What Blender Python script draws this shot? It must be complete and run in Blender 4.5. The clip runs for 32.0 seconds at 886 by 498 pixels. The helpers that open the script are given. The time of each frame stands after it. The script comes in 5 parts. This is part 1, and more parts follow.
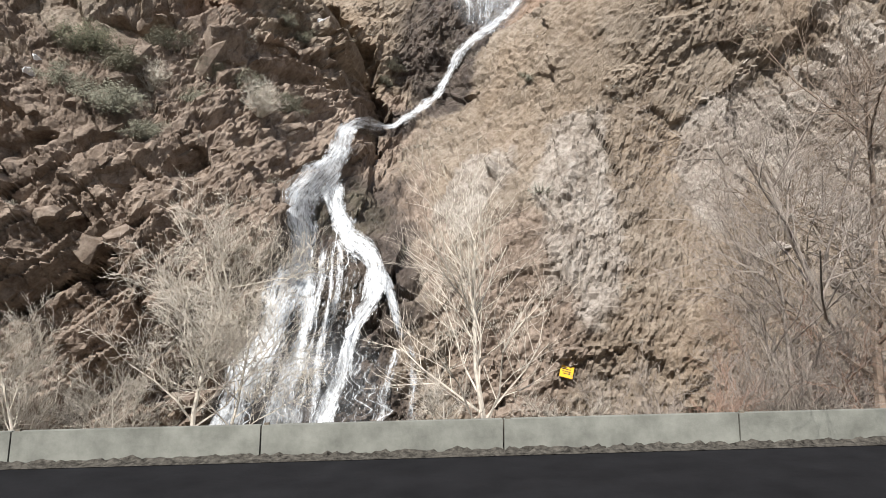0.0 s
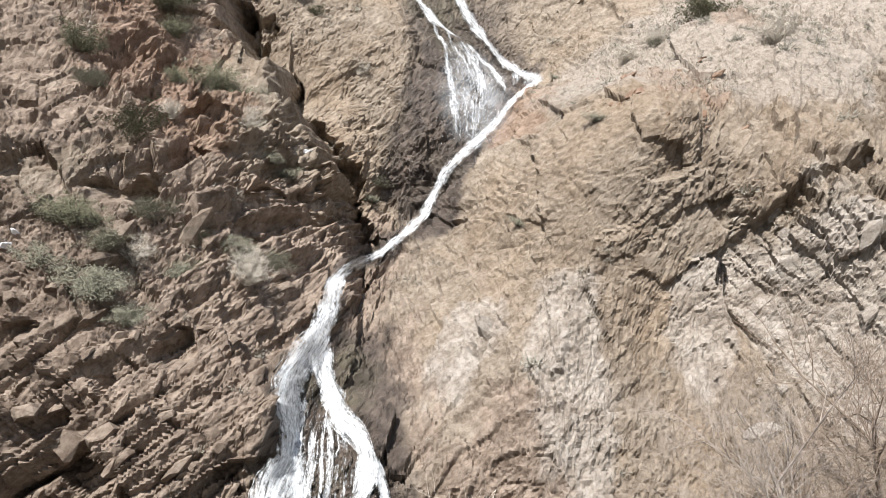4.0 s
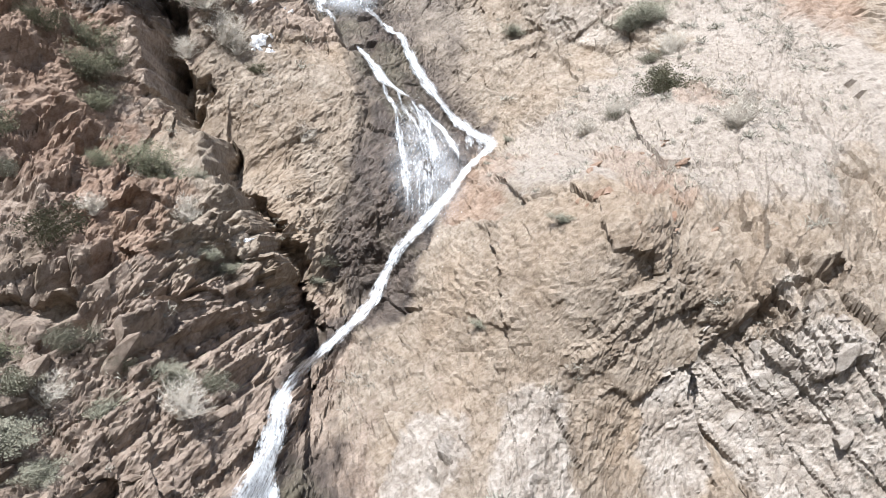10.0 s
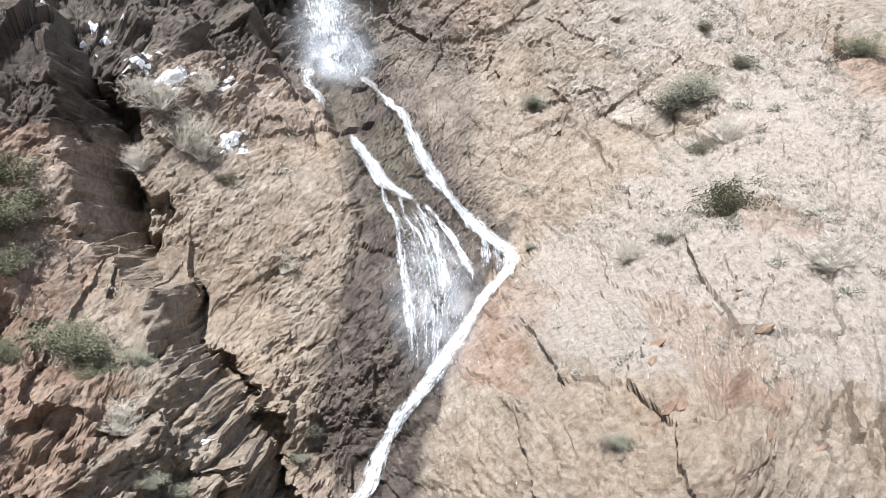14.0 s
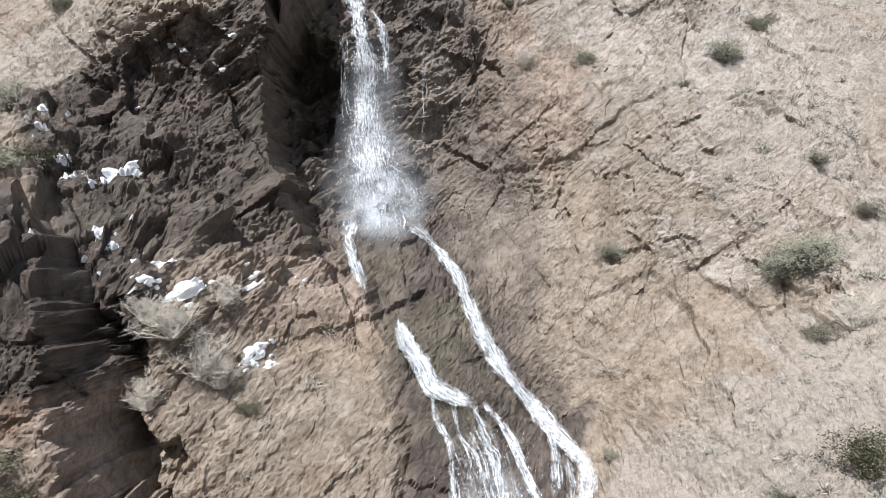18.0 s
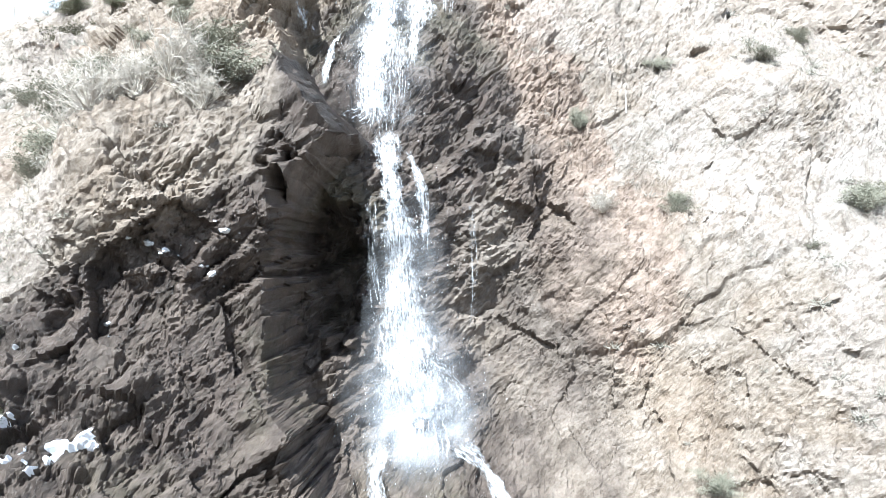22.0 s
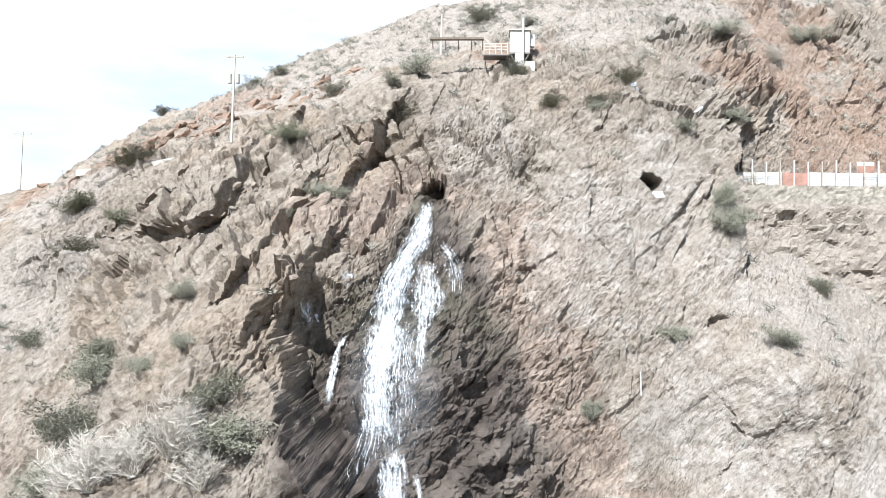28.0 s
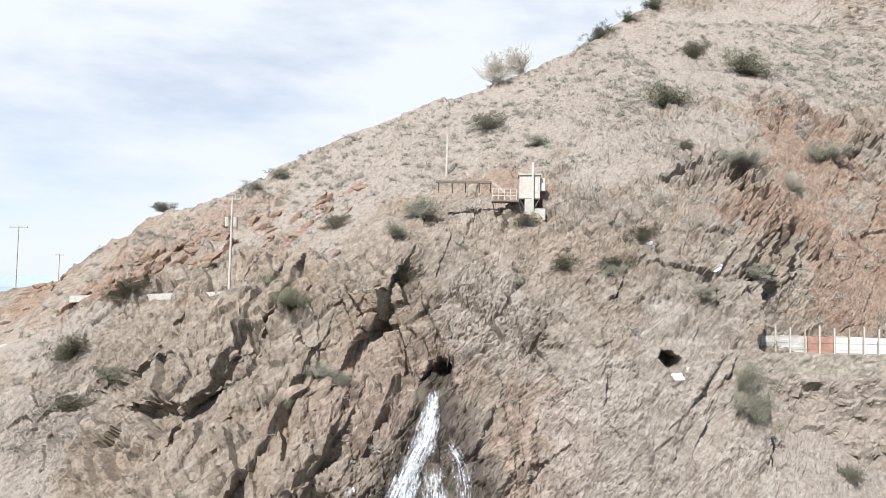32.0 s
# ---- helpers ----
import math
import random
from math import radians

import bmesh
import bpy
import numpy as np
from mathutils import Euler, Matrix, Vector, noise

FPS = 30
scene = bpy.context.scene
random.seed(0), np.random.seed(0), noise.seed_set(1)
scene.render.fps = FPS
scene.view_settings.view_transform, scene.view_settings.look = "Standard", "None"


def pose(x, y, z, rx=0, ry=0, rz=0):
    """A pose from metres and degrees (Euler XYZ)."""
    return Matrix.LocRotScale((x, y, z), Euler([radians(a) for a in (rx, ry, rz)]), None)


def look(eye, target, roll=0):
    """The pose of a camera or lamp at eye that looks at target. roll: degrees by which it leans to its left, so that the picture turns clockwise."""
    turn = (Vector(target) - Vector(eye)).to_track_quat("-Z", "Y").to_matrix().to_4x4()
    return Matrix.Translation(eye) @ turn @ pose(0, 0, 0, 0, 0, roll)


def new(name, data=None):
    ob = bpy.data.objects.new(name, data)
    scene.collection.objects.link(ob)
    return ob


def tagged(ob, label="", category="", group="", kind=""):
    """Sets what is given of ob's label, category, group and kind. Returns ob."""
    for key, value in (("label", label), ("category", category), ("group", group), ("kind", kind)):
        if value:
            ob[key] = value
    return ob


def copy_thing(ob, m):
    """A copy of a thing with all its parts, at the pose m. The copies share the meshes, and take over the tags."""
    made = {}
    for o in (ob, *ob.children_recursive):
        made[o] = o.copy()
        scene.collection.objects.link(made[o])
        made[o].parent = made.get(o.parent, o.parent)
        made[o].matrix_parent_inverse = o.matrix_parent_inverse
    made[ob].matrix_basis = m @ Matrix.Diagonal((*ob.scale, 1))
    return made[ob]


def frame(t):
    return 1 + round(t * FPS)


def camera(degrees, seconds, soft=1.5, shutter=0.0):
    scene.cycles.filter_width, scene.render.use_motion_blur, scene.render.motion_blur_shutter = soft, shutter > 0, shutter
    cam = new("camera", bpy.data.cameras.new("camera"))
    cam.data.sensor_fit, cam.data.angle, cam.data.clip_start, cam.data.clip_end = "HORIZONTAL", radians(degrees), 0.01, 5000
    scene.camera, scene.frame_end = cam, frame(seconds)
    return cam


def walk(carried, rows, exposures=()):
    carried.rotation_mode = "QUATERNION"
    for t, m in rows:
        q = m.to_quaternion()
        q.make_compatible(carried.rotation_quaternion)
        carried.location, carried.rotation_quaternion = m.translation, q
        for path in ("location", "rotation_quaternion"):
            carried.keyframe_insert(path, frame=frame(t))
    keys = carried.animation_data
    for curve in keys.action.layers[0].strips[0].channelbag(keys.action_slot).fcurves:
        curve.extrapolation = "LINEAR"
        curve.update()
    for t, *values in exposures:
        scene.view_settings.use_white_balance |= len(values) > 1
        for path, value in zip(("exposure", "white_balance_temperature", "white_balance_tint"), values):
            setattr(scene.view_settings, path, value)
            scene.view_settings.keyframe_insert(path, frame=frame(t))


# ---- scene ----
cam = camera(64.2, 32.0, soft=0.5)
METRES, EYE, TILT, LEAN, TURN = 112.0, 3.8, 4.0, -0.7, 0.0
ROWS = [
    (0.0, 0.0, 0.0, 0.0, -0.0, 0.0, -0.0),
    (0.5, -0.0005, 0.0003, 0.0092, -0.99, 0.04, -0.03),
    (1.0, -0.0014, 0.0009, 0.0187, -1.42, 0.09, -0.04),
    (1.5, -0.0024, 0.0015, 0.0274, -1.92, 0.12, -0.05),
    (2.0, -0.0036, 0.0019, 0.0374, -1.98, 0.15, -0.07),
    (2.5, -0.0047, 0.0025, 0.0516, -1.93, 0.13, -0.1),
    (3.0, -0.0062, 0.0034, 0.0656, -1.94, 0.17, -0.11),
    (3.5, -0.0073, 0.0043, 0.0786, -1.89, 0.2, -0.11),
    (5.5, -0.0115, 0.0077, 0.1148, -2.36, 0.19, -0.18),
    (6.0, -0.0127, 0.0086, 0.1228, -2.38, 0.2, -0.18),
    (6.5, -0.0138, 0.0099, 0.1309, -2.38, 0.21, -0.18),
    (7.0, -0.0147, 0.0117, 0.1373, -2.36, 0.23, -0.17),
    (7.5, -0.0157, 0.014, 0.1411, -2.37, 0.25, -0.18),
    (8.0, -0.0155, 0.0168, 0.1439, -2.97, 0.26, -0.2),
    (8.5, -0.0168, 0.0204, 0.1458, -3.99, 0.26, -0.21),
    (9.0, -0.0176, 0.0248, 0.1475, -5.05, 0.26, -0.24),
    (9.5, -0.0182, 0.0307, 0.1492, -6.16, 0.24, -0.26),
    (10.0, -0.0189, 0.0382, 0.1509, -7.18, 0.19, -0.29),
    (10.5, -0.02, 0.0473, 0.1543, -7.59, 0.07, -0.32),
    (11.0, -0.0198, 0.0582, 0.1642, -7.56, -0.04, -0.36),
    (11.5, -0.0194, 0.0706, 0.1788, -7.53, -0.15, -0.39),
    (12.0, -0.0186, 0.0839, 0.1932, -7.48, -0.2, -0.38),
    (12.5, -0.0176, 0.0975, 0.207, -7.44, -0.29, -0.38),
    (13.0, -0.0168, 0.1116, 0.2217, -7.43, -0.44, -0.42),
    (13.5, -0.016, 0.1258, 0.238, -7.39, -0.52, -0.43),
    (15.5, -0.0113, 0.1742, 0.2962, -6.73, -0.83, -0.34),
    (16.0, -0.0108, 0.1836, 0.3135, -6.44, -0.89, -0.33),
    (16.5, -0.0108, 0.1929, 0.33, -4.34, -0.82, -0.21),
    (17.0, -0.0077, 0.201, 0.3473, -3.08, -0.81, -0.2),
    (17.5, -0.006, 0.2091, 0.3646, -2.54, -0.76, -0.18),
    (18.0, -0.0053, 0.218, 0.3815, -2.2, -0.65, -0.15),
    (18.5, -0.0041, 0.2281, 0.3983, -1.34, -0.54, -0.12),
    (19.0, -0.0028, 0.2401, 0.4152, -0.14, -0.51, -0.12),
    (19.5, -0.0018, 0.2547, 0.4319, 0.82, -0.56, -0.09),
    (20.0, -0.0014, 0.272, 0.4482, 1.7, -0.62, -0.06),
    (20.5, 0.0, 0.2912, 0.4645, 2.38, -0.75, -0.05),
    (21.0, -0.0001, 0.31, 0.4814, 2.37, -1.0, -0.04),
    (21.5, 0.0003, 0.3259, 0.4991, 2.41, -1.17, -0.05),
    (22.0, 0.0009, 0.3352, 0.5167, 2.47, -1.32, -0.0),
    (22.5, 0.0024, 0.3405, 0.535, 2.54, -1.54, 0.01),
    (23.0, 0.0037, 0.3452, 0.5527, 2.63, -1.64, -0.01),
    (23.5, 0.0045, 0.3486, 0.5705, 2.77, -1.73, -0.04),
    (24.0, 0.0049, 0.3507, 0.5883, 2.89, -1.84, -0.05),
    (24.5, 0.0049, 0.3519, 0.6058, 2.96, -1.88, -0.06),
    (25.0, 0.0047, 0.3528, 0.6234, 3.03, -1.91, -0.08),
    (25.5, 0.0046, 0.3532, 0.6412, 3.12, -1.99, -0.09),
    (27.5, 0.0028, 0.3553, 0.7093, 3.4, -1.98, -0.14),
    (28.0, 0.0026, 0.3569, 0.7263, 3.5, -1.95, -0.16),
    (28.5, 0.0019, 0.3593, 0.7433, 3.55, -1.91, -0.15),
    (29.0, 0.0012, 0.3625, 0.7602, 3.62, -1.85, -0.13),
    (29.5, 0.0009, 0.3657, 0.7772, 3.69, -1.8, -0.11),
    (30.0, 0.0003, 0.3696, 0.7945, 3.72, -1.79, -0.1),
    (30.5, -0.0004, 0.3741, 0.8112, 3.75, -1.72, -0.08),
    (31.0, -0.0006, 0.3788, 0.8288, 3.78, -1.73, -0.06),
    (31.5, -0.0008, 0.3842, 0.8459, 3.83, -1.69, -0.05),
    (32.0, -0.0019, 0.3899, 0.8625, 3.83, -1.67, -0.02),
]
EXPOSURES = [(0.0, 0.80, 6500, 10), (3.0, 0.9, 6500, 10), (6.0, 1.13, 6200, 10), (13.0, 1.22, 6000, 10), (15.5, 0.93, 6050, 10), (17.0, 0.74, 6150, 10), (18.5, 0.9, 6000, 10), (20.0, 1.18, 5850, 8), (22.0, 1.78, 5600, 5), (24.0, 1.87, 5560, 4), (26.0, 1.6, 5640, 5), (28.0, 1.2, 5820, 7), (30.0, 0.95, 6000, 10), (32.0, 0.76, 6200, 10)]
walk(cam, [(t, pose(0, 0, EYE, TILT, LEAN, TURN) @ pose(METRES * x, METRES * y, METRES * z, 90 + pitch, roll, yaw)) for t, x, y, z, yaw, pitch, roll in ROWS], EXPOSURES)

# ---- light ----
SUN_WAY = Vector((-0.26, -0.60, 0.76)).normalized()
world = bpy.data.worlds.new("world")
scene.world = world
world.use_nodes = True
wn, wl = world.node_tree.nodes, world.node_tree.links
wn.clear()
sky = wn.new("ShaderNodeTexSky")
sky.sky_type, sky.sun_disc = "NISHITA", False
sky.sun_elevation = math.asin(SUN_WAY.z)
sky.sun_rotation = math.atan2(SUN_WAY.x, SUN_WAY.y)
sky.altitude, sky.dust_density = 1700, 1.5
co = wn.new("ShaderNodeTexCoord")
mp = wn.new("ShaderNodeMapping")
mp.inputs["Scale"].default_value = (1.0, 1.0, 3.2)
cl = wn.new("ShaderNodeTexNoise")
cl.inputs["Scale"].default_value, cl.inputs["Detail"].default_value, cl.inputs["Roughness"].default_value = 2.3, 6, 0.55
ramp = wn.new("ShaderNodeMapRange")
ramp.inputs["From Min"].default_value, ramp.inputs["From Max"].default_value = 0.40, 0.56
ramp.inputs["To Min"].default_value, ramp.inputs["To Max"].default_value = 0.62, 1.0
mix = wn.new("ShaderNodeMix")
mix.data_type = "RGBA"
mix.inputs["B"].default_value = (6.5, 6.7, 6.9, 1)
bg = wn.new("ShaderNodeBackground")
bg.inputs["Strength"].default_value = 0.085
wo = wn.new("ShaderNodeOutputWorld")
wl.new(co.outputs["Generated"], mp.inputs["Vector"])
wl.new(mp.outputs["Vector"], cl.inputs["Vector"])
wl.new(cl.outputs["Fac"], ramp.inputs["Value"])
height = wn.new("ShaderNodeSeparateXYZ")
clear = wn.new("ShaderNodeMapRange")
clear.inputs["From Min"].default_value, clear.inputs["From Max"].default_value = 0.38, 0.75
clear.inputs["To Min"].default_value, clear.inputs["To Max"].default_value = 1.0, 0.12
cover = wn.new("ShaderNodeMath")
cover.operation = "MULTIPLY"
wl.new(co.outputs["Generated"], height.inputs["Vector"])
wl.new(height.outputs["Z"], clear.inputs["Value"])
wl.new(ramp.outputs["Result"], cover.inputs[0])
wl.new(clear.outputs["Result"], cover.inputs[1])
wl.new(cover.outputs[0], mix.inputs["Factor"])
wl.new(sky.outputs["Color"], mix.inputs["A"])
wl.new(mix.outputs["Result"], bg.inputs["Color"])
wl.new(bg.outputs["Background"], wo.inputs["Surface"])
sun = new("sun", bpy.data.lights.new("sun", "SUN"))
sun.data.energy, sun.data.angle, sun.data.color = 5.0, radians(0.6), (1.0, 0.965, 0.92)
sun.matrix_world = look((0, 0, 200), Vector((0, 0, 200)) - SUN_WAY)


# ---- materials ----
def material(name, rough=0.9, metal=0.0):
    m = bpy.data.materials.new(name)
    m.use_nodes = True
    b = m.node_tree.nodes["Principled BSDF"]
    b.inputs["Roughness"].default_value, b.inputs["Metallic"].default_value = rough, metal
    b.inputs["Specular IOR Level"].default_value = 0.3
    return m, m.node_tree.nodes, m.node_tree.links, b


def noise_tex(n, l, scale, detail=5, rough=0.6, vector=None, distortion=0.0):
    t = n.new("ShaderNodeTexNoise")
    t.inputs["Scale"].default_value, t.inputs["Detail"].default_value = scale, detail
    t.inputs["Roughness"].default_value, t.inputs["Distortion"].default_value = rough, distortion
    if vector is not None:
        l.new(vector, t.inputs["Vector"])
    return t.outputs["Fac"]


def blend(n, l, fac, a, b, mode="MIX"):
    m = n.new("ShaderNodeMix")
    m.data_type, m.blend_type = "RGBA", mode
    for key, value in (("Factor", fac), ("A", a), ("B", b)):
        if isinstance(value, (int, float)):
            m.inputs[key].default_value = value
        elif isinstance(value, tuple):
            m.inputs[key].default_value = (*value, 1)
        else:
            l.new(value, m.inputs[key])
    return m.outputs["Result"]


def span(n, l, value, a, b, lo=0.0, hi=1.0):
    r = n.new("ShaderNodeMapRange")
    for key, v in (("From Min", a), ("From Max", b), ("To Min", lo), ("To Max", hi)):
        r.inputs[key].default_value = v
    l.new(value, r.inputs["Value"])
    return r.outputs["Result"]


def calc(n, l, op, a, b):
    r = n.new("ShaderNodeMath")
    r.operation = op
    for k, v in enumerate((a, b)):
        if isinstance(v, (int, float)):
            r.inputs[k].default_value = v
        else:
            l.new(v, r.inputs[k])
    return r.outputs[0]


def bump(n, l, b, height, strength, distance):
    k = n.new("ShaderNodeBump")
    k.inputs["Strength"].default_value, k.inputs["Distance"].default_value = strength, distance
    l.new(height, k.inputs["Height"])
    l.new(k.outputs["Normal"], b.inputs["Normal"])


def places(n):
    return n.new("ShaderNodeNewGeometry").outputs["Position"]


def plain(name, colour, rough=0.8, metal=0.0, vary=0.25, scale=3.0, relief=0.0):
    m, n, l, b = material(name, rough, metal)
    c = tuple(colour)
    big = noise_tex(n, l, scale, 6, 0.65, places(n))
    dark, light = tuple(v * (1 - vary) for v in c), tuple(min(1, v * (1 + vary)) for v in c)
    l.new(blend(n, l, span(n, l, big, 0.3, 0.7), dark, light), b.inputs["Base Color"])
    if relief:
        bump(n, l, b, noise_tex(n, l, scale * 8, 6, 0.7, places(n)), 0.6, relief)
    return m


def attr(n, name):
    a = n.new("ShaderNodeAttribute")
    a.attribute_name = name
    return a.outputs["Fac"]


def rock_material():
    m, n, l, b = material("rock", 0.92)
    at = places(n)
    big = noise_tex(n, l, 0.09, 5, 0.6, at, 0.4)
    mid = noise_tex(n, l, 0.6, 9, 0.7, at, 0.3)
    fine = noise_tex(n, l, 4.0, 9, 0.75, at)
    turn, squeeze = n.new("ShaderNodeMapping"), n.new("ShaderNodeMapping")
    turn.inputs["Rotation"].default_value = (0, radians(38), 0)
    squeeze.inputs["Scale"].default_value = (0.42, 0.7, 2.1)
    l.new(at, turn.inputs["Vector"])
    l.new(turn.outputs["Vector"], squeeze.inputs["Vector"])
    strata = noise_tex(n, l, 1.1, 10, 0.78, squeeze.outputs["Vector"], 0.8)
    tan = blend(n, l, span(n, l, mid, 0.32, 0.68), (0.255, 0.205, 0.155), (0.52, 0.455, 0.375))
    tan = blend(n, l, span(n, l, big, 0.45, 0.65, 0, 0.5), tan, (0.42, 0.32, 0.225))
    ash = blend(n, l, span(n, l, mid, 0.32, 0.68), (0.28, 0.25, 0.21), (0.50, 0.462, 0.41))
    ash = blend(n, l, span(n, l, big, 0.47, 0.62, 0, 0.55), ash, (0.40, 0.335, 0.265))
    tan = blend(n, l, attr(n, "ashen"), tan, ash)
    brown = blend(n, l, span(n, l, mid, 0.32, 0.68), (0.235, 0.182, 0.143), (0.56, 0.462, 0.38))
    col = blend(n, l, attr(n, "brown"), tan, brown)
    red = blend(n, l, span(n, l, mid, 0.3, 0.7), (0.27, 0.155, 0.10), (0.47, 0.335, 0.25))
    col = blend(n, l, attr(n, "red"), col, red)
    pale = blend(n, l, span(n, l, mid, 0.4, 0.6), (0.44, 0.395, 0.345), (0.64, 0.60, 0.55))
    col = blend(n, l, attr(n, "pale"), col, pale)
    soil = blend(n, l, span(n, l, fine, 0.3, 0.7), (0.35, 0.305, 0.26), (0.55, 0.50, 0.445))
    col = blend(n, l, attr(n, "soil"), col, soil)
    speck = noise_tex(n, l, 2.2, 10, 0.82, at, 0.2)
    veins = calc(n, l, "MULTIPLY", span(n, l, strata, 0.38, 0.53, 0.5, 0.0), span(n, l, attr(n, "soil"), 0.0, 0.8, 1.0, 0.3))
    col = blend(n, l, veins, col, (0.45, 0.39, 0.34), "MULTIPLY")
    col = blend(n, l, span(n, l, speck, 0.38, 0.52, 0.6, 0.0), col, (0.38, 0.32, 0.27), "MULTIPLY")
    col = blend(n, l, span(n, l, speck, 0.54, 0.70, 0.0, 0.3), col, (0.64, 0.585, 0.52))
    wet = attr(n, "wet")
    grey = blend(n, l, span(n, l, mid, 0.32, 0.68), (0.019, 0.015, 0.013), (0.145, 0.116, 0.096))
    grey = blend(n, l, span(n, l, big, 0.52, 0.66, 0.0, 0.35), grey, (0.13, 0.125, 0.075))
    col = blend(n, l, 1.0, col, (0.68, 0.67, 0.66), "MULTIPLY")
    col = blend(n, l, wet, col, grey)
    l.new(col, b.inputs["Base Color"])
    l.new(span(n, l, wet, 0, 1, 0.92, 0.30), b.inputs["Roughness"])
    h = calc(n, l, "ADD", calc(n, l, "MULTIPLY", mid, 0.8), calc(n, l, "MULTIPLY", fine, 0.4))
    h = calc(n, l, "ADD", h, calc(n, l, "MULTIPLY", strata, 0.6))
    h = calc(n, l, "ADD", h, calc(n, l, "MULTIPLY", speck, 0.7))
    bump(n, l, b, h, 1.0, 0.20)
    return m


ROCK = rock_material()

# ---- numeric noise ----


def lattice(ix, iz, seed):
    h = ix.astype(np.int32).view(np.uint32) * np.uint32(374761393) + iz.astype(np.int32).view(np.uint32) * np.uint32(668265263) + np.uint32(seed * 127412617 & 0xFFFFFFFF)
    h = (h ^ (h >> np.uint32(13))) * np.uint32(1103515245)
    h = (h ^ (h >> np.uint32(15))) * np.uint32(2246822519)
    return ((h ^ (h >> np.uint32(16))) & np.uint32(0xFFFFFF)).astype(np.float32) / np.float32(0x1000000)


def smooth(t):
    t = np.clip(t, 0, 1)
    return t * t * (3 - 2 * t)


def value_noise(x, z, seed):
    ix, iz = np.floor(x), np.floor(z)
    fx, fz = smooth(x - ix), smooth(z - iz)
    a, b = lattice(ix, iz, seed), lattice(ix + 1, iz, seed)
    c, d = lattice(ix, iz + 1, seed), lattice(ix + 1, iz + 1, seed)
    return (a + (b - a) * fx) * (1 - fz) + (c + (d - c) * fx) * fz


def fbm(x, z, size, octaves, seed, gain=0.5):
    total, amp, norm = 0, 1.0, 0
    for k in range(octaves):
        total = total + amp * value_noise(x / size + 17.3 * k, z / size - 9.1 * k, seed + k)
        norm += amp
        amp, size = amp * gain, size * 0.5
    return total / norm - 0.5


def spun(x, z, degrees, stretch=1.0):
    """Places along and across a bedding that rises at that angle."""
    c, s = math.cos(radians(degrees)), math.sin(radians(degrees))
    return (x * c + z * s) / stretch, -x * s + z * c


def grit(x, z, size, octaves, seed, degrees, stretch, gain=0.6):
    """Rough rock: sharp crests and hollows at several sizes, long along the bedding."""
    a, b = spun(x, z, degrees, stretch)
    total, amp, norm = 0, 1.0, 0
    for k in range(octaves):
        total = total + amp * (1 - np.abs(2 * value_noise(a / size + 5.7 * k, b / size + 3.1 * k, seed + k) - 1))
        norm += amp
        a, b = spun(a, b, 29)
        amp, size = amp * gain, size * 0.53
    return total / norm - 0.5


def terraces(x, z, size, stretch, degrees, levels, edge, seed):
    """Slabs: a stretched noise cut into flat treads with sharp ragged risers."""
    wx, wz = x + 0.16 * size * fbm(x, z, size * 0.35, 4, seed + 40, 0.6), z + 0.16 * size * fbm(x, z, size * 0.35, 4, seed + 50, 0.6)
    a, b = spun(wx, wz, degrees, stretch)
    t = levels * (value_noise(a / size, b / size, seed) + 0.3 * value_noise(a / size * 2.3, b / size * 2.1, seed + 1))
    k = np.floor(t)
    return (k + smooth((t - k) / edge)) / levels - 0.65


def facets(x, z, size, stretch, degrees, seed, tilt=0.8):
    """Broken rock: tilted facets of about that size, long along the bedding; and the depth of the joints between them."""
    c, s = math.cos(radians(degrees)), math.sin(radians(degrees))
    a, b = ((x * c + z * s) / (size * stretch)).astype(np.float32), ((-x * s + z * c) / size).astype(np.float32)
    ia, ib = np.floor(a), np.floor(b)
    best, second = np.full(a.shape, 9.0, np.float32), np.full(a.shape, 9.0, np.float32)
    ka, kb, qa, qb = ia.copy(), ib.copy(), a * 0, b * 0
    for da in (-1, 0, 1):
        for db in (-1, 0, 1):
            ja, jb = ia + da, ib + db
            ra, rb = a - (ja + lattice(ja, jb, seed)), b - (jb + lattice(ja, jb, seed + 1))
            d = ra * ra + rb * rb
            near = d < best
            second = np.where(near, best, np.minimum(second, d))
            for keep, fresh in ((best, d), (ka, ja), (kb, jb), (qa, ra), (qb, rb)):
                np.copyto(keep, fresh, where=near)
    h = lattice(ka, kb, seed + 2) - 0.5 + tilt * ((lattice(ka, kb, seed + 3) - 0.5) * qa + (lattice(ka, kb, seed + 4) - 0.2) * qb)
    gap = np.sqrt(second) - np.sqrt(best)
    return h * size, smooth(1 - gap / 0.10) * size


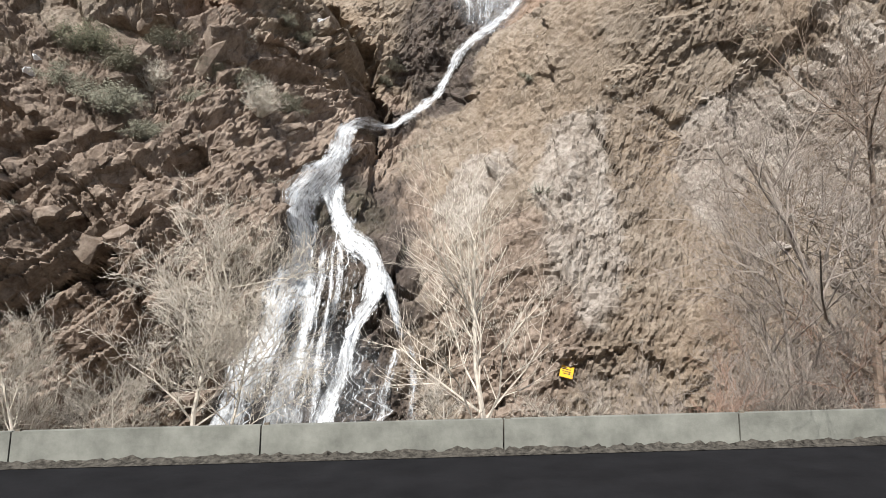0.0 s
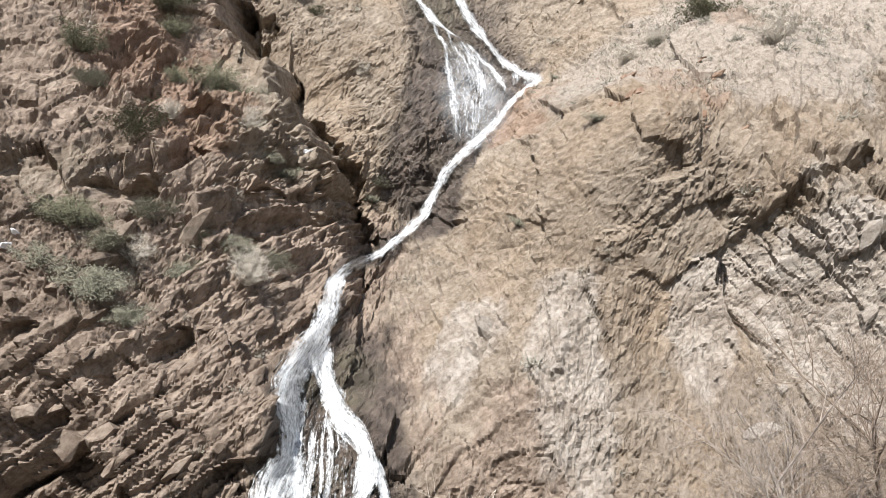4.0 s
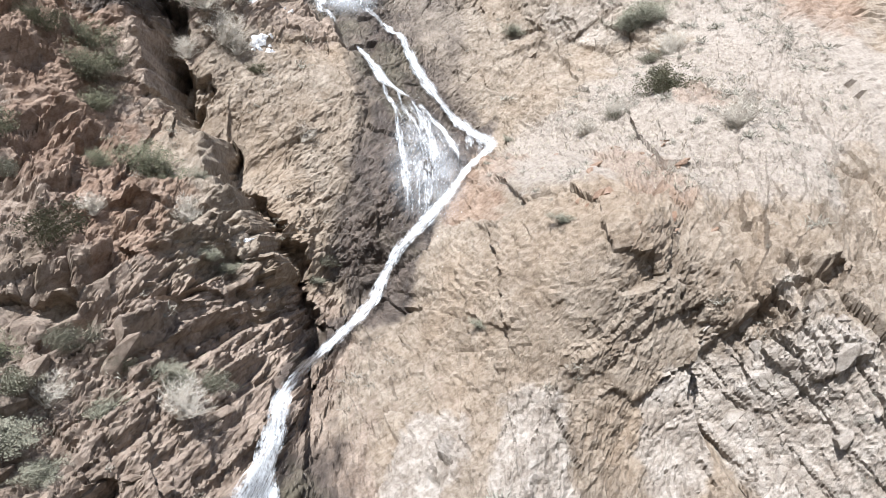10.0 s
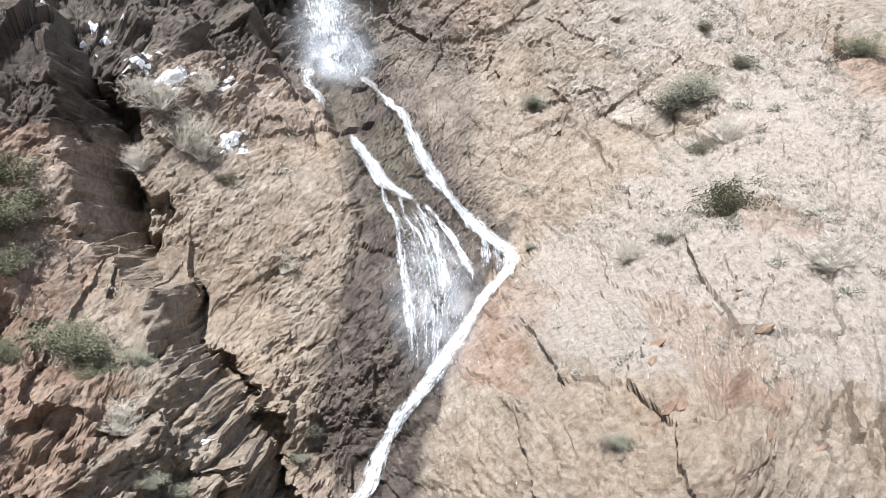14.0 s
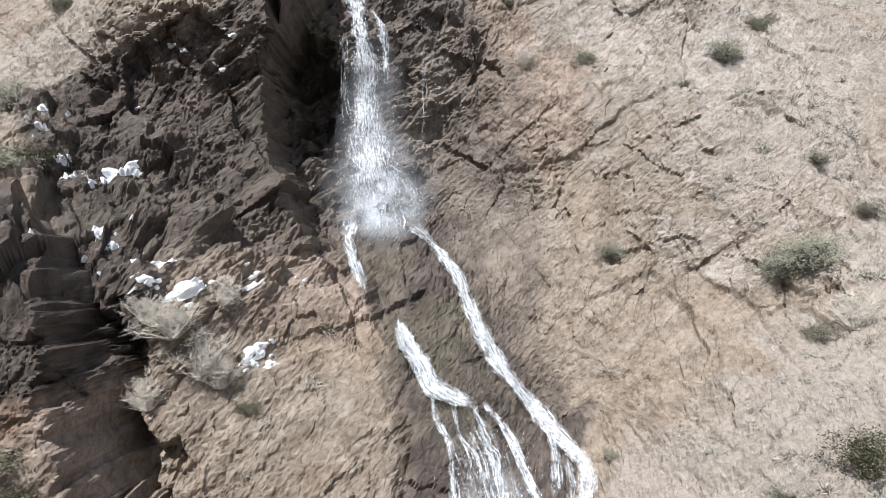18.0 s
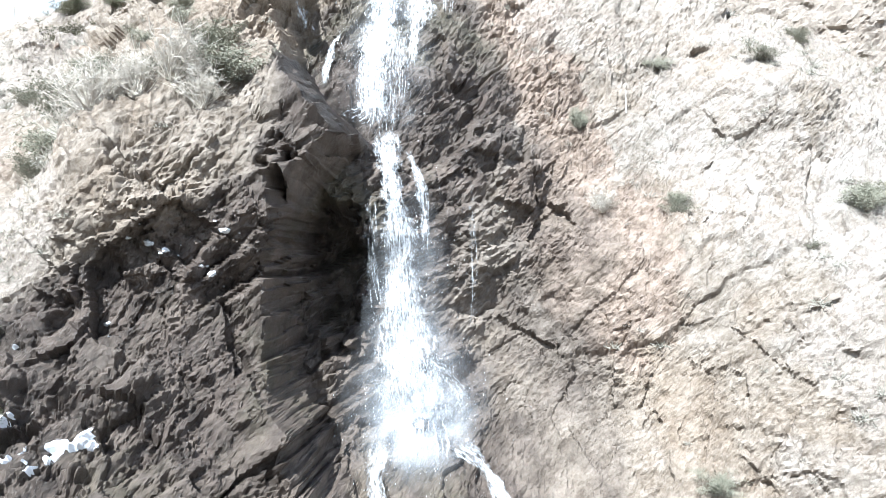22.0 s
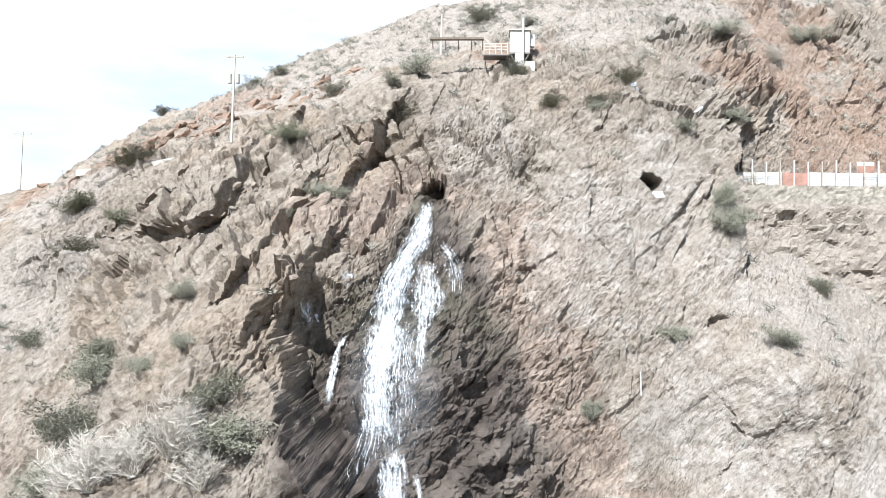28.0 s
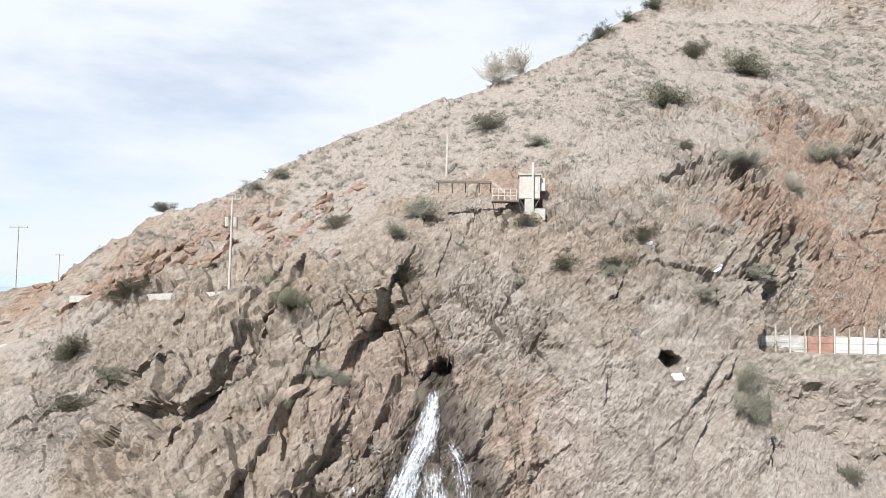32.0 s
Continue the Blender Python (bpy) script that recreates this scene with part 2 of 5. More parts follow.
def beds(x, z, thick, length, degrees, seed):
    """Bedded rock: flat-faced blocks in dipping layers, each standing out or back by its own amount; and the joints round them."""
    c, s = math.cos(radians(degrees)), math.sin(radians(degrees))
    a, b = x * c + z * s, (-x * s + z * c) / thick
    b = b + 1.5 * value_noise(a / (length * 2.6), b / 5.0, seed + 7) + 0.35 * value_noise(a / (length * 0.5), b / 1.5, seed + 8)
    k = np.floor(b)
    f = b - k
    own = lattice(k, k * 0 + 3, seed)
    t = a / (length * (0.5 + 1.1 * own)) + 13.7 * own + 0.5 * value_noise(a / length, b * 0.9, seed + 9)
    m = np.floor(t)
    g = t - m
    h = lattice(k, m, seed + 1) - 0.5 + 0.5 * (own - 0.5)
    h = h + (lattice(k, m, seed + 2) - 0.08) * (f - 0.5) * 1.0 + (lattice(k, m, seed + 3) - 0.5) * (g - 0.5) * 0.9
    gap = np.maximum(smooth(1 - np.minimum(f, 1 - f) / 0.10), smooth(1 - np.minimum(g, 1 - g) / 0.06) * 0.8)
    return h * thick, gap * thick


# ---- the cliff's form ----
# y of the face as a cubic in x / 40 and (z - 50) / 60, and the buttresses and hollows on it: x, z, radius, depth
FACE = [61.49, 46.85, 19.24, -5.01, 4.5, -2.44, -4.12, 2.38, 4.79, -1.96]
FORMS = [(23, 19, 13, -7.7), (5, 51, 18, 17.3), (-3, 20, 6, 13.0), (-15, 78, 9, -9.5), (13, 106, 13, -10.3), (-13, 102, 9, -6.9), (11, 36, 6, 6.9), (18, 13, 6, 6.4), (20, 123, 13, -8.1), (-41, 76, 9, 6.7), (48, 127, 13, -6.7), (25, 65, 6, -3.7), (24, 80, 4, -4.1), (-27, 91, 18, -5.1), (7, 28, 4, 7.1), (10, 24, 4, -5.4), (-6, 30, 4, 3.2), (22, 47, 4, 3.2), (-13, 81, 4, 2.6), (23, 38, 4, -2.7),
         (13, 29.3, 4, -8.4), (-19.8, 47.6, 4, -3.8), (-1.2, 31, 13, 1.7), (-23.8, 70, 4, -3.3), (-15.4, 34.2, 4, 2.4), (-12.7, 97.9, 4, 2.9), (-10.5, 105.9, 4, -3.1), (1, 53.4, 4, 2.1),
         (-2.3, 45.8, 4, -2.4), (-13.6, 78.5, 4, 2.2), (10.9, 36.9, 4, 2.4), (-2, 10.3, 4, 2.4), (-14.7, 15.2, 6, -1.6), (12.5, 67.7, 6, -1.3),
         (-52, 94.5, 6, -3.6), (-31.2, 95.3, 4, -3.3), (-40.7, 89.8, 4, 1.8), (3.4, 63.2, 4, 1.7), (8.7, 62, 4, -1.6), (29.5, 94.5, 5, 2.8), (3, 109, 5, -1.6)]
# edges where the rock steps back: depth of the step, how far it fades, and the line, with the proud side on its left as it runs
EDGES = [
    (1.2, 3.0, [(-2.1, 44.0), (-4.4, 47.2), (-7.6, 51.0), (-9.8, 53.8)]),
    (3.6, 3.6, [(-9.8, 53.8), (-11.4, 57.0), (-12.0, 60.5), (-12.2, 65.5), (-11.2, 70.0), (-8.6, 73.6), (-10.2, 75.2)]),
    (2.6, 4.0, [(-10.2, 75.0), (-12.8, 76.9), (-14.1, 79.4), (-14.8, 82.9), (-14.4, 85.6)]),
    (0.7, 2.5, [(-14.4, 85.6), (-12.1, 87.8), (-8.6, 89.7), (-7.1, 92.7), (-6.4, 94.6)]),
    (2.6, 2.0, [(-6.0, 14.8), (-6.9, 17.6), (-7.4, 20.5), (-8.4, 23.2), (-9.7, 25.8), (-11.4, 28.5), (-11.8, 31.3)]),
    (3.0, 2.4, [(-11.8, 31.3), (-12.8, 33.3), (-15.9, 36.1), (-17.6, 39.2), (-18.9, 43.8), (-21.1, 48.5)]),
    (0.5, 2.4, [(-2.1, 21.7), (-2.1, 23.9), (-3.9, 27.4), (-3.1, 33.0), (-2.1, 36.6), (-3.5, 45.0), (-5.7, 49.9)]),
    (1.2, 2.5, [(-8.7, 2.7), (-8.9, 5.2), (-8.6, 7.9), (-7.9, 10.6), (-6.4, 13.2)]),
    (1.2, 3.0, [(20.2, 6.9), (20.7, 9.5), (19.2, 12.3), (18.5, 15.0), (18.0, 17.5)]),
    (-0.6, 2.0, [(26.4, 22.6), (22.1, 20.8), (18.0, 17.5)]),
    (2.2, 3.0, [(22.0, 91.7), (21.9, 93.9), (22.3, 97.6), (23.6, 101.1)]),
    (-0.9, 1.8, [(-6.9, 19.3), (-9.2, 20.5), (-12.0, 18.7)]),
    (-0.7, 1.5, [(-11.0, 23.6), (-14.4, 24.1)]),
    (-0.8, 2.0, [(-7.7, 21.9), (-9.7, 21.4), (-11.8, 20.6)]),
    (1.9, 2.2, [(-27.1, 92.2), (-25.4, 94.7), (-24.4, 97.4), (-24.4, 99.9)]),
    (1.7, 2.0, [(-19.7, 88.5), (-18.5, 90.8), (-17.3, 94.0)]),
    (1.6, 2.0, [(-12.7, 97.0), (-11.4, 99.2), (-10.5, 101.5)]),
    (1.2, 1.8, [(-31.3, 91.1), (-27.9, 91.9), (-26.4, 92.8)]),
    (0.9, 1.8, [(-38.6, 91.8), (-34.1, 93.2), (-33.1, 94.6)]),
    (1.1, 1.6, [(-21.9, 99.4), (-21.1, 100.8), (-20.2, 102.6)]),
    (1.0, 1.6, [(-10.4, 91.3), (-9.7, 92.6), (-9.3, 93.9)]),
    (1.1, 1.8, [(-16.4, 84.5), (-15.0, 87.4), (-13.9, 89.8)]),
    (0.8, 1.2, [(8.3, 95.1), (8.8, 98.2), (8.5, 100.2), (9.4, 101.5)]),
    (0.45, 1.0, [(12.0, 87.1), (11.8, 90.2), (11.1, 91.8)]),
    (0.8, 1.2, [(14.1, 89.6), (15.2, 92.2), (16.1, 93.7)]),
    (0.7, 1.2, [(16.7, 91.6), (17.6, 93.4), (18.5, 94.9)]),
    (0.5, 1.0, [(20.0, 86.4), (20.7, 87.9), (21.3, 88.6)]),
    (0.6, 1.0, [(2.2, 88.0), (2.5, 90.4)]),
    (0.7, 1.0, [(0.4, 89.4), (0.2, 91.6)]),
    (0.55, 1.1, [(18.2, 52.3), (18.9, 51.7), (21.0, 50.3), (22.4, 51.0), (24.1, 51.8), (27.4, 54.4)]),
    (0.35, 1.0, [(10.8, 38.8), (13.9, 40.7), (15.9, 42.1), (19.2, 44.1), (24.4, 46.4)]),
    (0.5, 1.0, [(17.8, 48.6), (20.2, 49.2), (21.4, 50.1)]),
    (0.4, 0.9, [(20.0, 46.9), (23.3, 48.3), (24.6, 48.9)]),
    (0.5, 1.0, [(28.1, 51.2), (30.9, 53.7)]),
    (0.6, 1.0, [(29.5, 65.9), (32.4, 66.1)]),
    (0.5, 1.0, [(18.4, 74.4), (19.9, 76.1), (23.8, 77.6)]),
    (0.7, 1.1, [(23.3, 63.5), (26.0, 64.7), (29.8, 63.4)]),
    (0.5, 1.0, [(24.2, 60.5), (26.5, 60.7)]),
    (0.5, 1.0, [(12.9, 65.3), (14.7, 67.4), (16.1, 68.7)]),
    (1.2, 2.5, [(-26.0, 101.4), (-34.6, 100.6), (-42.0, 100.3), (-53.3, 99.7)]),
    (1.4, 3.0, [(50.0, 96.0), (37.4, 96.5), (23.4, 96.9)]),
    (0.8, 2.5, [(-50.0, 94.9), (-66.0, 93.0)]),
]
# pits in the rock: x, z, half width, half height, depth
PITS = [(13.7, 96.4, 0.62, 0.85, 4.0), (-5.7, 95.0, 1.0, 0.9, 4.0), (-11.7, 98.2, 1.0, 0.8, 1.2), (-6.0, 15.2, 0.8, 1.6, 1.2),
        (18.4, 84.2, 0.6, 0.6, 0.9), (23.6, 99.6, 0.8, 1.6, 1.5), (-16.6, 38.4, 1.3, 2.8, 3.4), (-18.2, 43.0, 1.3, 3.5, 3.4),
        (-6.6, 18.8, 0.9, 2.2, 3.0), (-7.9, 23.0, 0.9, 2.4, 3.0), (-9.8, 27.4, 0.7, 2.2, 2.6), (-12.4, 32.4, 0.8, 1.0, 1.6), (-12.2, 21.0, 1.6, 0.5, 1.6), (-16.5, 26.2, 1.6, 0.5, 1.3), (-19.5, 20.0, 1.8, 0.6, 1.5), (-14.2, 10.6, 0.8, 1.0, 1.6), (-22.4, 11.5, 1.4, 0.5, 1.4), (-10.0, 65.0, 1.7, 6.0, 4.5)]
CREST = [(-140, 92), (-90, 97.5), (-80, 98.6), (-70, 101.6), (-64, 103.8), (-60.5, 107.5), (-52, 112.6), (-41, 114.6), (-33.4, 119.7), (-25.6, 124.6),
         (-16.6, 127.8), (-7.9, 131.4), (-2.6, 134.3), (3.8, 137.2), (11.6, 141.8), (18.6, 149.2), (31.3, 155.8), (48, 163), (75, 170), (150, 180)]


def face_y(x, z):
    a, b, y, k = x / 40, (z - 50) / 60, 0, 0
    a = np.clip(a, -1.9, 1.9)
    for i in range(4):
        for j in range(4 - i):
            y = y + FACE[k] * a**i * b**j
            k += 1
    for fx, fz, r, d in FORMS:
        y = y + d * np.exp(-((x - fx) ** 2 + (z - fz) ** 2) / (2 * r * r))
    return y


def edges(x, z):
    total = np.zeros(x.shape)
    wx = x + 1.6 * fbm(x, z, 3.0, 3, 900)
    wz = z + 1.6 * fbm(x, z, 3.0, 3, 950)
    for step, fade, line in EDGES:
        xs, zs = [p[0] for p in line], [p[1] for p in line]
        pick = (x > min(xs) - 5 * fade) & (x < max(xs) + 5 * fade) & (z > min(zs) - 5 * fade) & (z < max(zs) + 5 * fade)
        if not pick.any():
            continue
        ease = 1.0 if step > 0.85 or step < 0 else 0.7
        px, pz = x[pick] + ease * (wx - x)[pick], z[pick] + ease * (wz - z)[pick]
        near, side = np.full(px.shape, 1e9), np.zeros(px.shape)
        for (ax, az), (bx, bz) in zip(line, line[1:]):
            dx, dz = bx - ax, bz - az
            t = np.clip(((px - ax) * dx + (pz - az) * dz) / (dx * dx + dz * dz), 0, 1)
            qx, qz = px - ax - t * dx, pz - az - t * dz
            d = np.hypot(qx, qz)
            s = np.sign(dx * (pz - az) - dz * (px - ax))
            side, near = np.where(d < near, s, side), np.minimum(d, near)
        broken_up = 1.0 if ease == 1.0 else smooth(0.55 + 3.0 * fbm(px, pz, 2.4, 2, 975))
        total[pick] += -step * broken_up * side * np.maximum(0, np.exp(-near / fade) - 0.02) * smooth(near / (0.45 if ease == 1.0 else 0.6))
    rag = 1 + 1.1 * fbm(x, z, 1.3, 3, 990, 0.6)
    for px, pz, rx, rz, deep in PITS:
        a, b = (wx - px + 0.35 * (wz - pz)) / rx, (wz - pz - 0.2 * (wx - px)) / rz
        total += deep * smooth(1.6 - 1.3 * rag * np.maximum(np.abs(a) * 0.75 + np.abs(b) * 0.5, np.abs(b)))
    return total


def zone(x, z, spots, seed, ragged=0.9):
    """How far each place belongs to a zone made of ragged ovals: x, z, half width, half height, lean in degrees."""
    best = np.zeros(x.shape)
    rag = fbm(x, z, 5.0, 6, seed, 0.65) + 0.5 * fbm(x, z, 1.4, 4, seed + 60, 0.7)
    for sx, sz, rx, rz, lean in spots:
        c, s = math.cos(radians(lean)), math.sin(radians(lean))
        a, b = ((x - sx) * c + (z - sz) * s) / rx, (-(x - sx) * s + (z - sz) * c) / rz
        best = np.maximum(best, smooth((1.25 - np.sqrt(a * a + b * b) + ragged * rag) / 0.32))
    return best


def outlined(x, z, corners, seed, ragged=2.2, rim=1.0):
    """How far each place lies inside a ragged outline of x, z corners, in steps of the rim."""
    full, (lo_x, lo_z), (hi_x, hi_z) = np.zeros(x.shape, np.float32), np.min(corners, 0) - 4, np.max(corners, 0) + 4
    pick = (x > lo_x) & (x < hi_x) & (z > lo_z) & (z < hi_z)
    x, z = x[pick], z[pick]
    near, inside = np.full(x.shape, 1e9, np.float32), np.zeros(x.shape, bool)
    for (ax, az), (bx, bz) in zip(corners, corners[1:] + corners[:1]):
        dx, dz = bx - ax, bz - az
        t = np.clip(((x - ax) * dx + (z - az) * dz) / (dx * dx + dz * dz), 0, 1)
        near = np.minimum(near, np.hypot(x - ax - t * dx, z - az - t * dz))
        if dz:
            inside ^= ((az > z) != (bz > z)) & (x < ax + dx * (z - az) / dz)
    full[pick] = smooth(0.5 + (np.where(inside, near, -near) + ragged * (fbm(x, z, 4.0, 5, seed, 0.65) + 0.5 * fbm(x, z, 1.2, 3, seed + 9))) / (2 * rim))
    return full


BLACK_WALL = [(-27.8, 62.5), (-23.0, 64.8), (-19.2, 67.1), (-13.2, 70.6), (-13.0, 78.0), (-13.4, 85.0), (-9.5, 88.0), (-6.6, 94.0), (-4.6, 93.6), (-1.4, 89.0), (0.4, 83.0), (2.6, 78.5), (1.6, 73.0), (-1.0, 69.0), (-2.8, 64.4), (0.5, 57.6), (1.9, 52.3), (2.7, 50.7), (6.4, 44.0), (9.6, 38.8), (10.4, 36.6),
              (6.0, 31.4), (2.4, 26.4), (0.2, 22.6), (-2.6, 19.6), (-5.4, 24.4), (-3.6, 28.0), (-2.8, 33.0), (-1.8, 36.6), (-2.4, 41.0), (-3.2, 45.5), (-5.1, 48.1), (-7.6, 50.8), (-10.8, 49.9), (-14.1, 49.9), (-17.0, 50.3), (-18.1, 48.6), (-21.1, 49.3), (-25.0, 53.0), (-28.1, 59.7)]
DAMP_WALL = [(-3.1, 82.5), (0.4, 79.5), (3.9, 76.0), (7.8, 70.1), (10.5, 67.4), (8.5, 62.5), (9.2, 58.2), (9.6, 52.5), (8.7, 48.5), (9.5, 42.8), (11.4, 36.8), (4.2, 42.9), (0.5, 52.3), (-3.7, 65.7)]
TAN_WALL = [(-13.5, 46.5), (-9.5, 48.5), (-6.0, 49.5), (-3.6, 45.5), (-2.4, 41.0), (-2.0, 36.6), (-3.0, 30.0), (-4.6, 24.6), (-5.6, 19.6), (-7.2, 21.5), (-9.4, 27.0), (-11.6, 32.0), (-15.0, 36.5), (-16.5, 41.0)]
WET = [(-6.0, 3.0, 4.2, 8.5, -8), (-6.4, -4.0, 5.4, 5.0, 0), (-4.5, 17.5, 3.2, 1.0, 35), (1.5, 24.0, 1.6, 6.0, -25), (-11.6, 79.5, 2.2, 5.0, 0), (-5.8, 93, 1.6, 2.5, 0), (-20.5, 47, 3.5, 4.5, 0), (7.0, 33.0, 0.9, 7.0, -40)]
BROWN = [(-20, 9, 18, 14, 0), (-23, 31, 6, 10, -15), (-28, 34, 6, 9, 0), (-26, 44, 8, 8, 0), (-6.5, 17, 4, 4, 0), (-22, 42, 6, 8, 0), (-10, 94, 7, 3, 20), (3, 88, 4, 5, 0), (-45, 20, 20, 40, 0), (4, 2, 3.5, 6, 0), (8, 68, 5, 9, 10), (5, 80, 3, 4, 0), (-10, 48, 5, 3, 0)]
RED = [(-24.5, 40, 5, 7, 0), (-21, 31, 4, 3, 20), (9.0, 31.4, 2.0, 4.6, -42), (-17, 27, 3, 4, 0), (18, 30, 2.0, 2.5, 30), (-45, 106, 16, 4, 28), (30, 111, 7, 3, 5), (38, 121, 6, 8, 0), (44, 105, 12, 7, 0), (-70, 98, 7, 3, 0), (27, 38, 3, 2, 20), (2, 113, 4, 2, 0), (46, 54, 4, 4, 0)]
PALE = [(2.2, 11.2, 1.3, 3.2, -35), (17.0, 13.0, 2.0, 3.5, 0), (23.5, 13.5, 4.6, 6.5, 10), (8, 9.5, 2, 5, 0), (22.5, 52, 4, 2.2, -25), (33, 50, 5, 2.5, -20), (-2, 100, 3.0, 5, 20), (14, 90, 9, 9, 0), (30, 66, 8, 14, 0), (21, 74, 6, 8, 0)]
BEDDED = [(-18, 10, 16, 13, 0), (-25, 19, 6, 5, 0), (-28, 40, 8, 14, 0), (-20, 93, 22, 10, 15), (-38, 106, 16, 4, 24), (-34, 95, 14, 9, 25), (-14, 60, 9, 9, 0), (22, 110, 16, 6, 0), (40, 120, 7, 8, 0)]
# where the rock lies in smoother slabs
CALM = [(22, 50, 16, 16, 30), (30, 66, 14, 13, 0), (18, 74, 9, 9, 0), (13, 92, 11, 9, 0), (10, 131, 60, 12, 24), (-8, 40, 4, 4, 0)]
SOIL = [(30, 38, 13, 7, 35), (40, 44, 8, 12, 20), (16, 33, 6, 4, 35), (-46, 86, 7, 6, 20), (-54, 96, 10, 4, 0), (8, 131, 60, 10, 24), (30, 86, 8, 5, 0), (45, 138, 25, 10, 15), (-22, 117, 28, 4, 24), (-30, 67, 5, 6, 0), (29, 62, 7, 5, 20), (20, 120, 14, 4, 20)]


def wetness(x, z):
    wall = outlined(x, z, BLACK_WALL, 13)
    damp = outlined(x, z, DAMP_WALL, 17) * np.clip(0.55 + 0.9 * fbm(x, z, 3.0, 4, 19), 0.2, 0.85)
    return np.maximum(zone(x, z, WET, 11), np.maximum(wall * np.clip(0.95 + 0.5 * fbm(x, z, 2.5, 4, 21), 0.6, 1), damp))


def cliff_points(x, z):
    """The rock's surface at x and z of the smooth face: its places, its normals and its zones."""
    z_in = z
    y = face_y(x, z) + edges(x, z)
    e = 0.4
    gx = (face_y(x + e, z) - face_y(x - e, z)) / (2 * e)
    gz = (face_y(x, z + e) - face_y(x, z - e)) / (2 * e)
    size = np.sqrt(gx * gx + 1 + gz * gz)
    nx, ny, nz = gx / size, -1 / size, gz / size
    zones = {
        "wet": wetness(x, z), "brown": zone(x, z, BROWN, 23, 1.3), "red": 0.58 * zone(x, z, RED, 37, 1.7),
        "pale": (0.75 - 0.3 * smooth((z - 30) / 20)) * zone(x, z, PALE, 51, 1.6), "soil": 0.8 * zone(x, z, SOIL, 67, 1.2),
        "ashen": smooth((z - 40 + 18 * fbm(x, z, 12, 3, 77)) / 40) * (0.45 + 0.45 * smooth((x + 9) / 9)) * (1 - 0.45 * smooth((z - 80) / 10)),
    }
    zones["soil"] = zones["soil"] * (1 - 0.9 * zones["red"]) * (1 - zones["wet"])
    rough = 1.0 - 0.62 * zones["soil"]
    rough = rough * (1.0 + 0.12 * np.maximum(zones["brown"], zones["wet"])) * (0.85 + 1.3 * fbm(x, z, 12, 2, 81))
    calm = zone(x, z, CALM, 91, 1.4)
    upright = np.maximum(smooth((x - 3.0) / 3.0) * smooth((26.0 - z) / 8.0), 0.3 * smooth((z - 80) / 5) * smooth((102 - z) / 4) * smooth((x + 1) / 3) * smooth((24 - x) / 3))
    d = 2.2 * fbm(x, z, 16, 3, 5) + 1.3 * zones["soil"] * fbm(x, z, 4, 3, 15)
    wx, wz = x + 0.9 * fbm(x, z, 1.6, 4, 901, 0.65), z + 0.9 * fbm(x, z, 1.6, 4, 905, 0.65)
    broken = np.zeros(x.shape)
    for scale, stretch, lean, seed, amp in ((6.0, 1.6, 36, 101, 0.16), (2.6, 1.6, 44, 131, 0.30), (1.2, 1.7, 30, 161, 0.34)):
        off, gap = facets(wx, wz, scale, stretch, lean, seed, 1.5)
        broken = broken + (1 - calm * (0.5 if scale > 2 else 0.25)) * (amp * off - (0.008 if scale > 4 else 0.03) * gap)
    broken = broken + (0.9 + 0.6 * calm) * terraces(x, z, 6.0, 2.2, 34, 3, 0.10, 221) + 0.4 * terraces(x, z, 2.6, 2.0, 42, 3, 0.14, 231)
    bedded = 0
    for thick, length, lean, seed, amp, joint in ((4.6, 7.5, 30, 601, 0.58, 0.03), (1.9, 3.6, 38, 631, 0.78, 0.10), (0.72, 1.6, 33, 661, 0.66, 0.16)):
        off, gap = beds(wx * 0.4 + x * 0.6, wz * 0.4 + z * 0.6, thick, length, lean, seed)
        bedded = bedded + (amp * off - joint * gap) * (1 + (0.5 if thick < 4 else 0.0) * smooth((z - 72) / 10))
    slabs = 0.7 * terraces(x, z, 3.6, 2.4, 78, 3, 0.14, 241)
    for thick, length, lean, seed, amp, joint in ((3.0, 7.0, 82, 701, 0.22, 0.02), (1.3, 4.0, 74, 731, 0.30, 0.06), (0.6, 1.8, 86, 761, 0.34, 0.10)):
        off, gap = beds(wx * 0.6 + x * 0.4, wz * 0.6 + z * 0.4, thick, length, lean, seed)
        slabs = slabs + (1 - 0.35 * calm) * amp * off - joint * gap
    steep = zone(x, z, [(24, 13, 5.5, 9, 0)], 93, 0.9)
    shards = 0
    for thick, length, lean, seed, amp, joint in ((2.6, 7.0, 122, 801, 0.45, 0.05), (1.1, 3.0, 112, 831, 0.60, 0.14), (0.5, 1.4, 126, 861, 0.55, 0.2)):
        off, gap = beds(wx * 0.5 + x * 0.5, wz * 0.5 + z * 0.5, thick, length, lean, seed)
        shards = shards + amp * off - joint * gap
    slabs = slabs + steep * (1.0 * shards + 0.8 * broken - slabs)
    upright = np.maximum(upright, 1.5 * steep)
    ledges = zone(x, z, BEDDED, 83, 1.2) * smooth(0.75 + 3.2 * fbm(x, z, 7, 3, 87))
    high = smooth((-5 - x) / 4) * smooth((z - 82) / 5) * smooth((109 - z) / 5) * smooth((x + 54) / 8)
    low_left = smooth((-6.5 - x) / 2.5) * smooth((27 - z) / 8) * smooth(1.0 + 3.0 * fbm(x, z, 6, 3, 89)) * (1 - outlined(x, z, TAN_WALL, 29))
    bedded = bedded * (1 + 0.15 * low_left)
    ledges = np.maximum(ledges, 0.8 * low_left)
    ledges = np.maximum(ledges, 0.85 * high * smooth(0.9 + 2.5 * fbm(x, z, 6, 3, 88)))
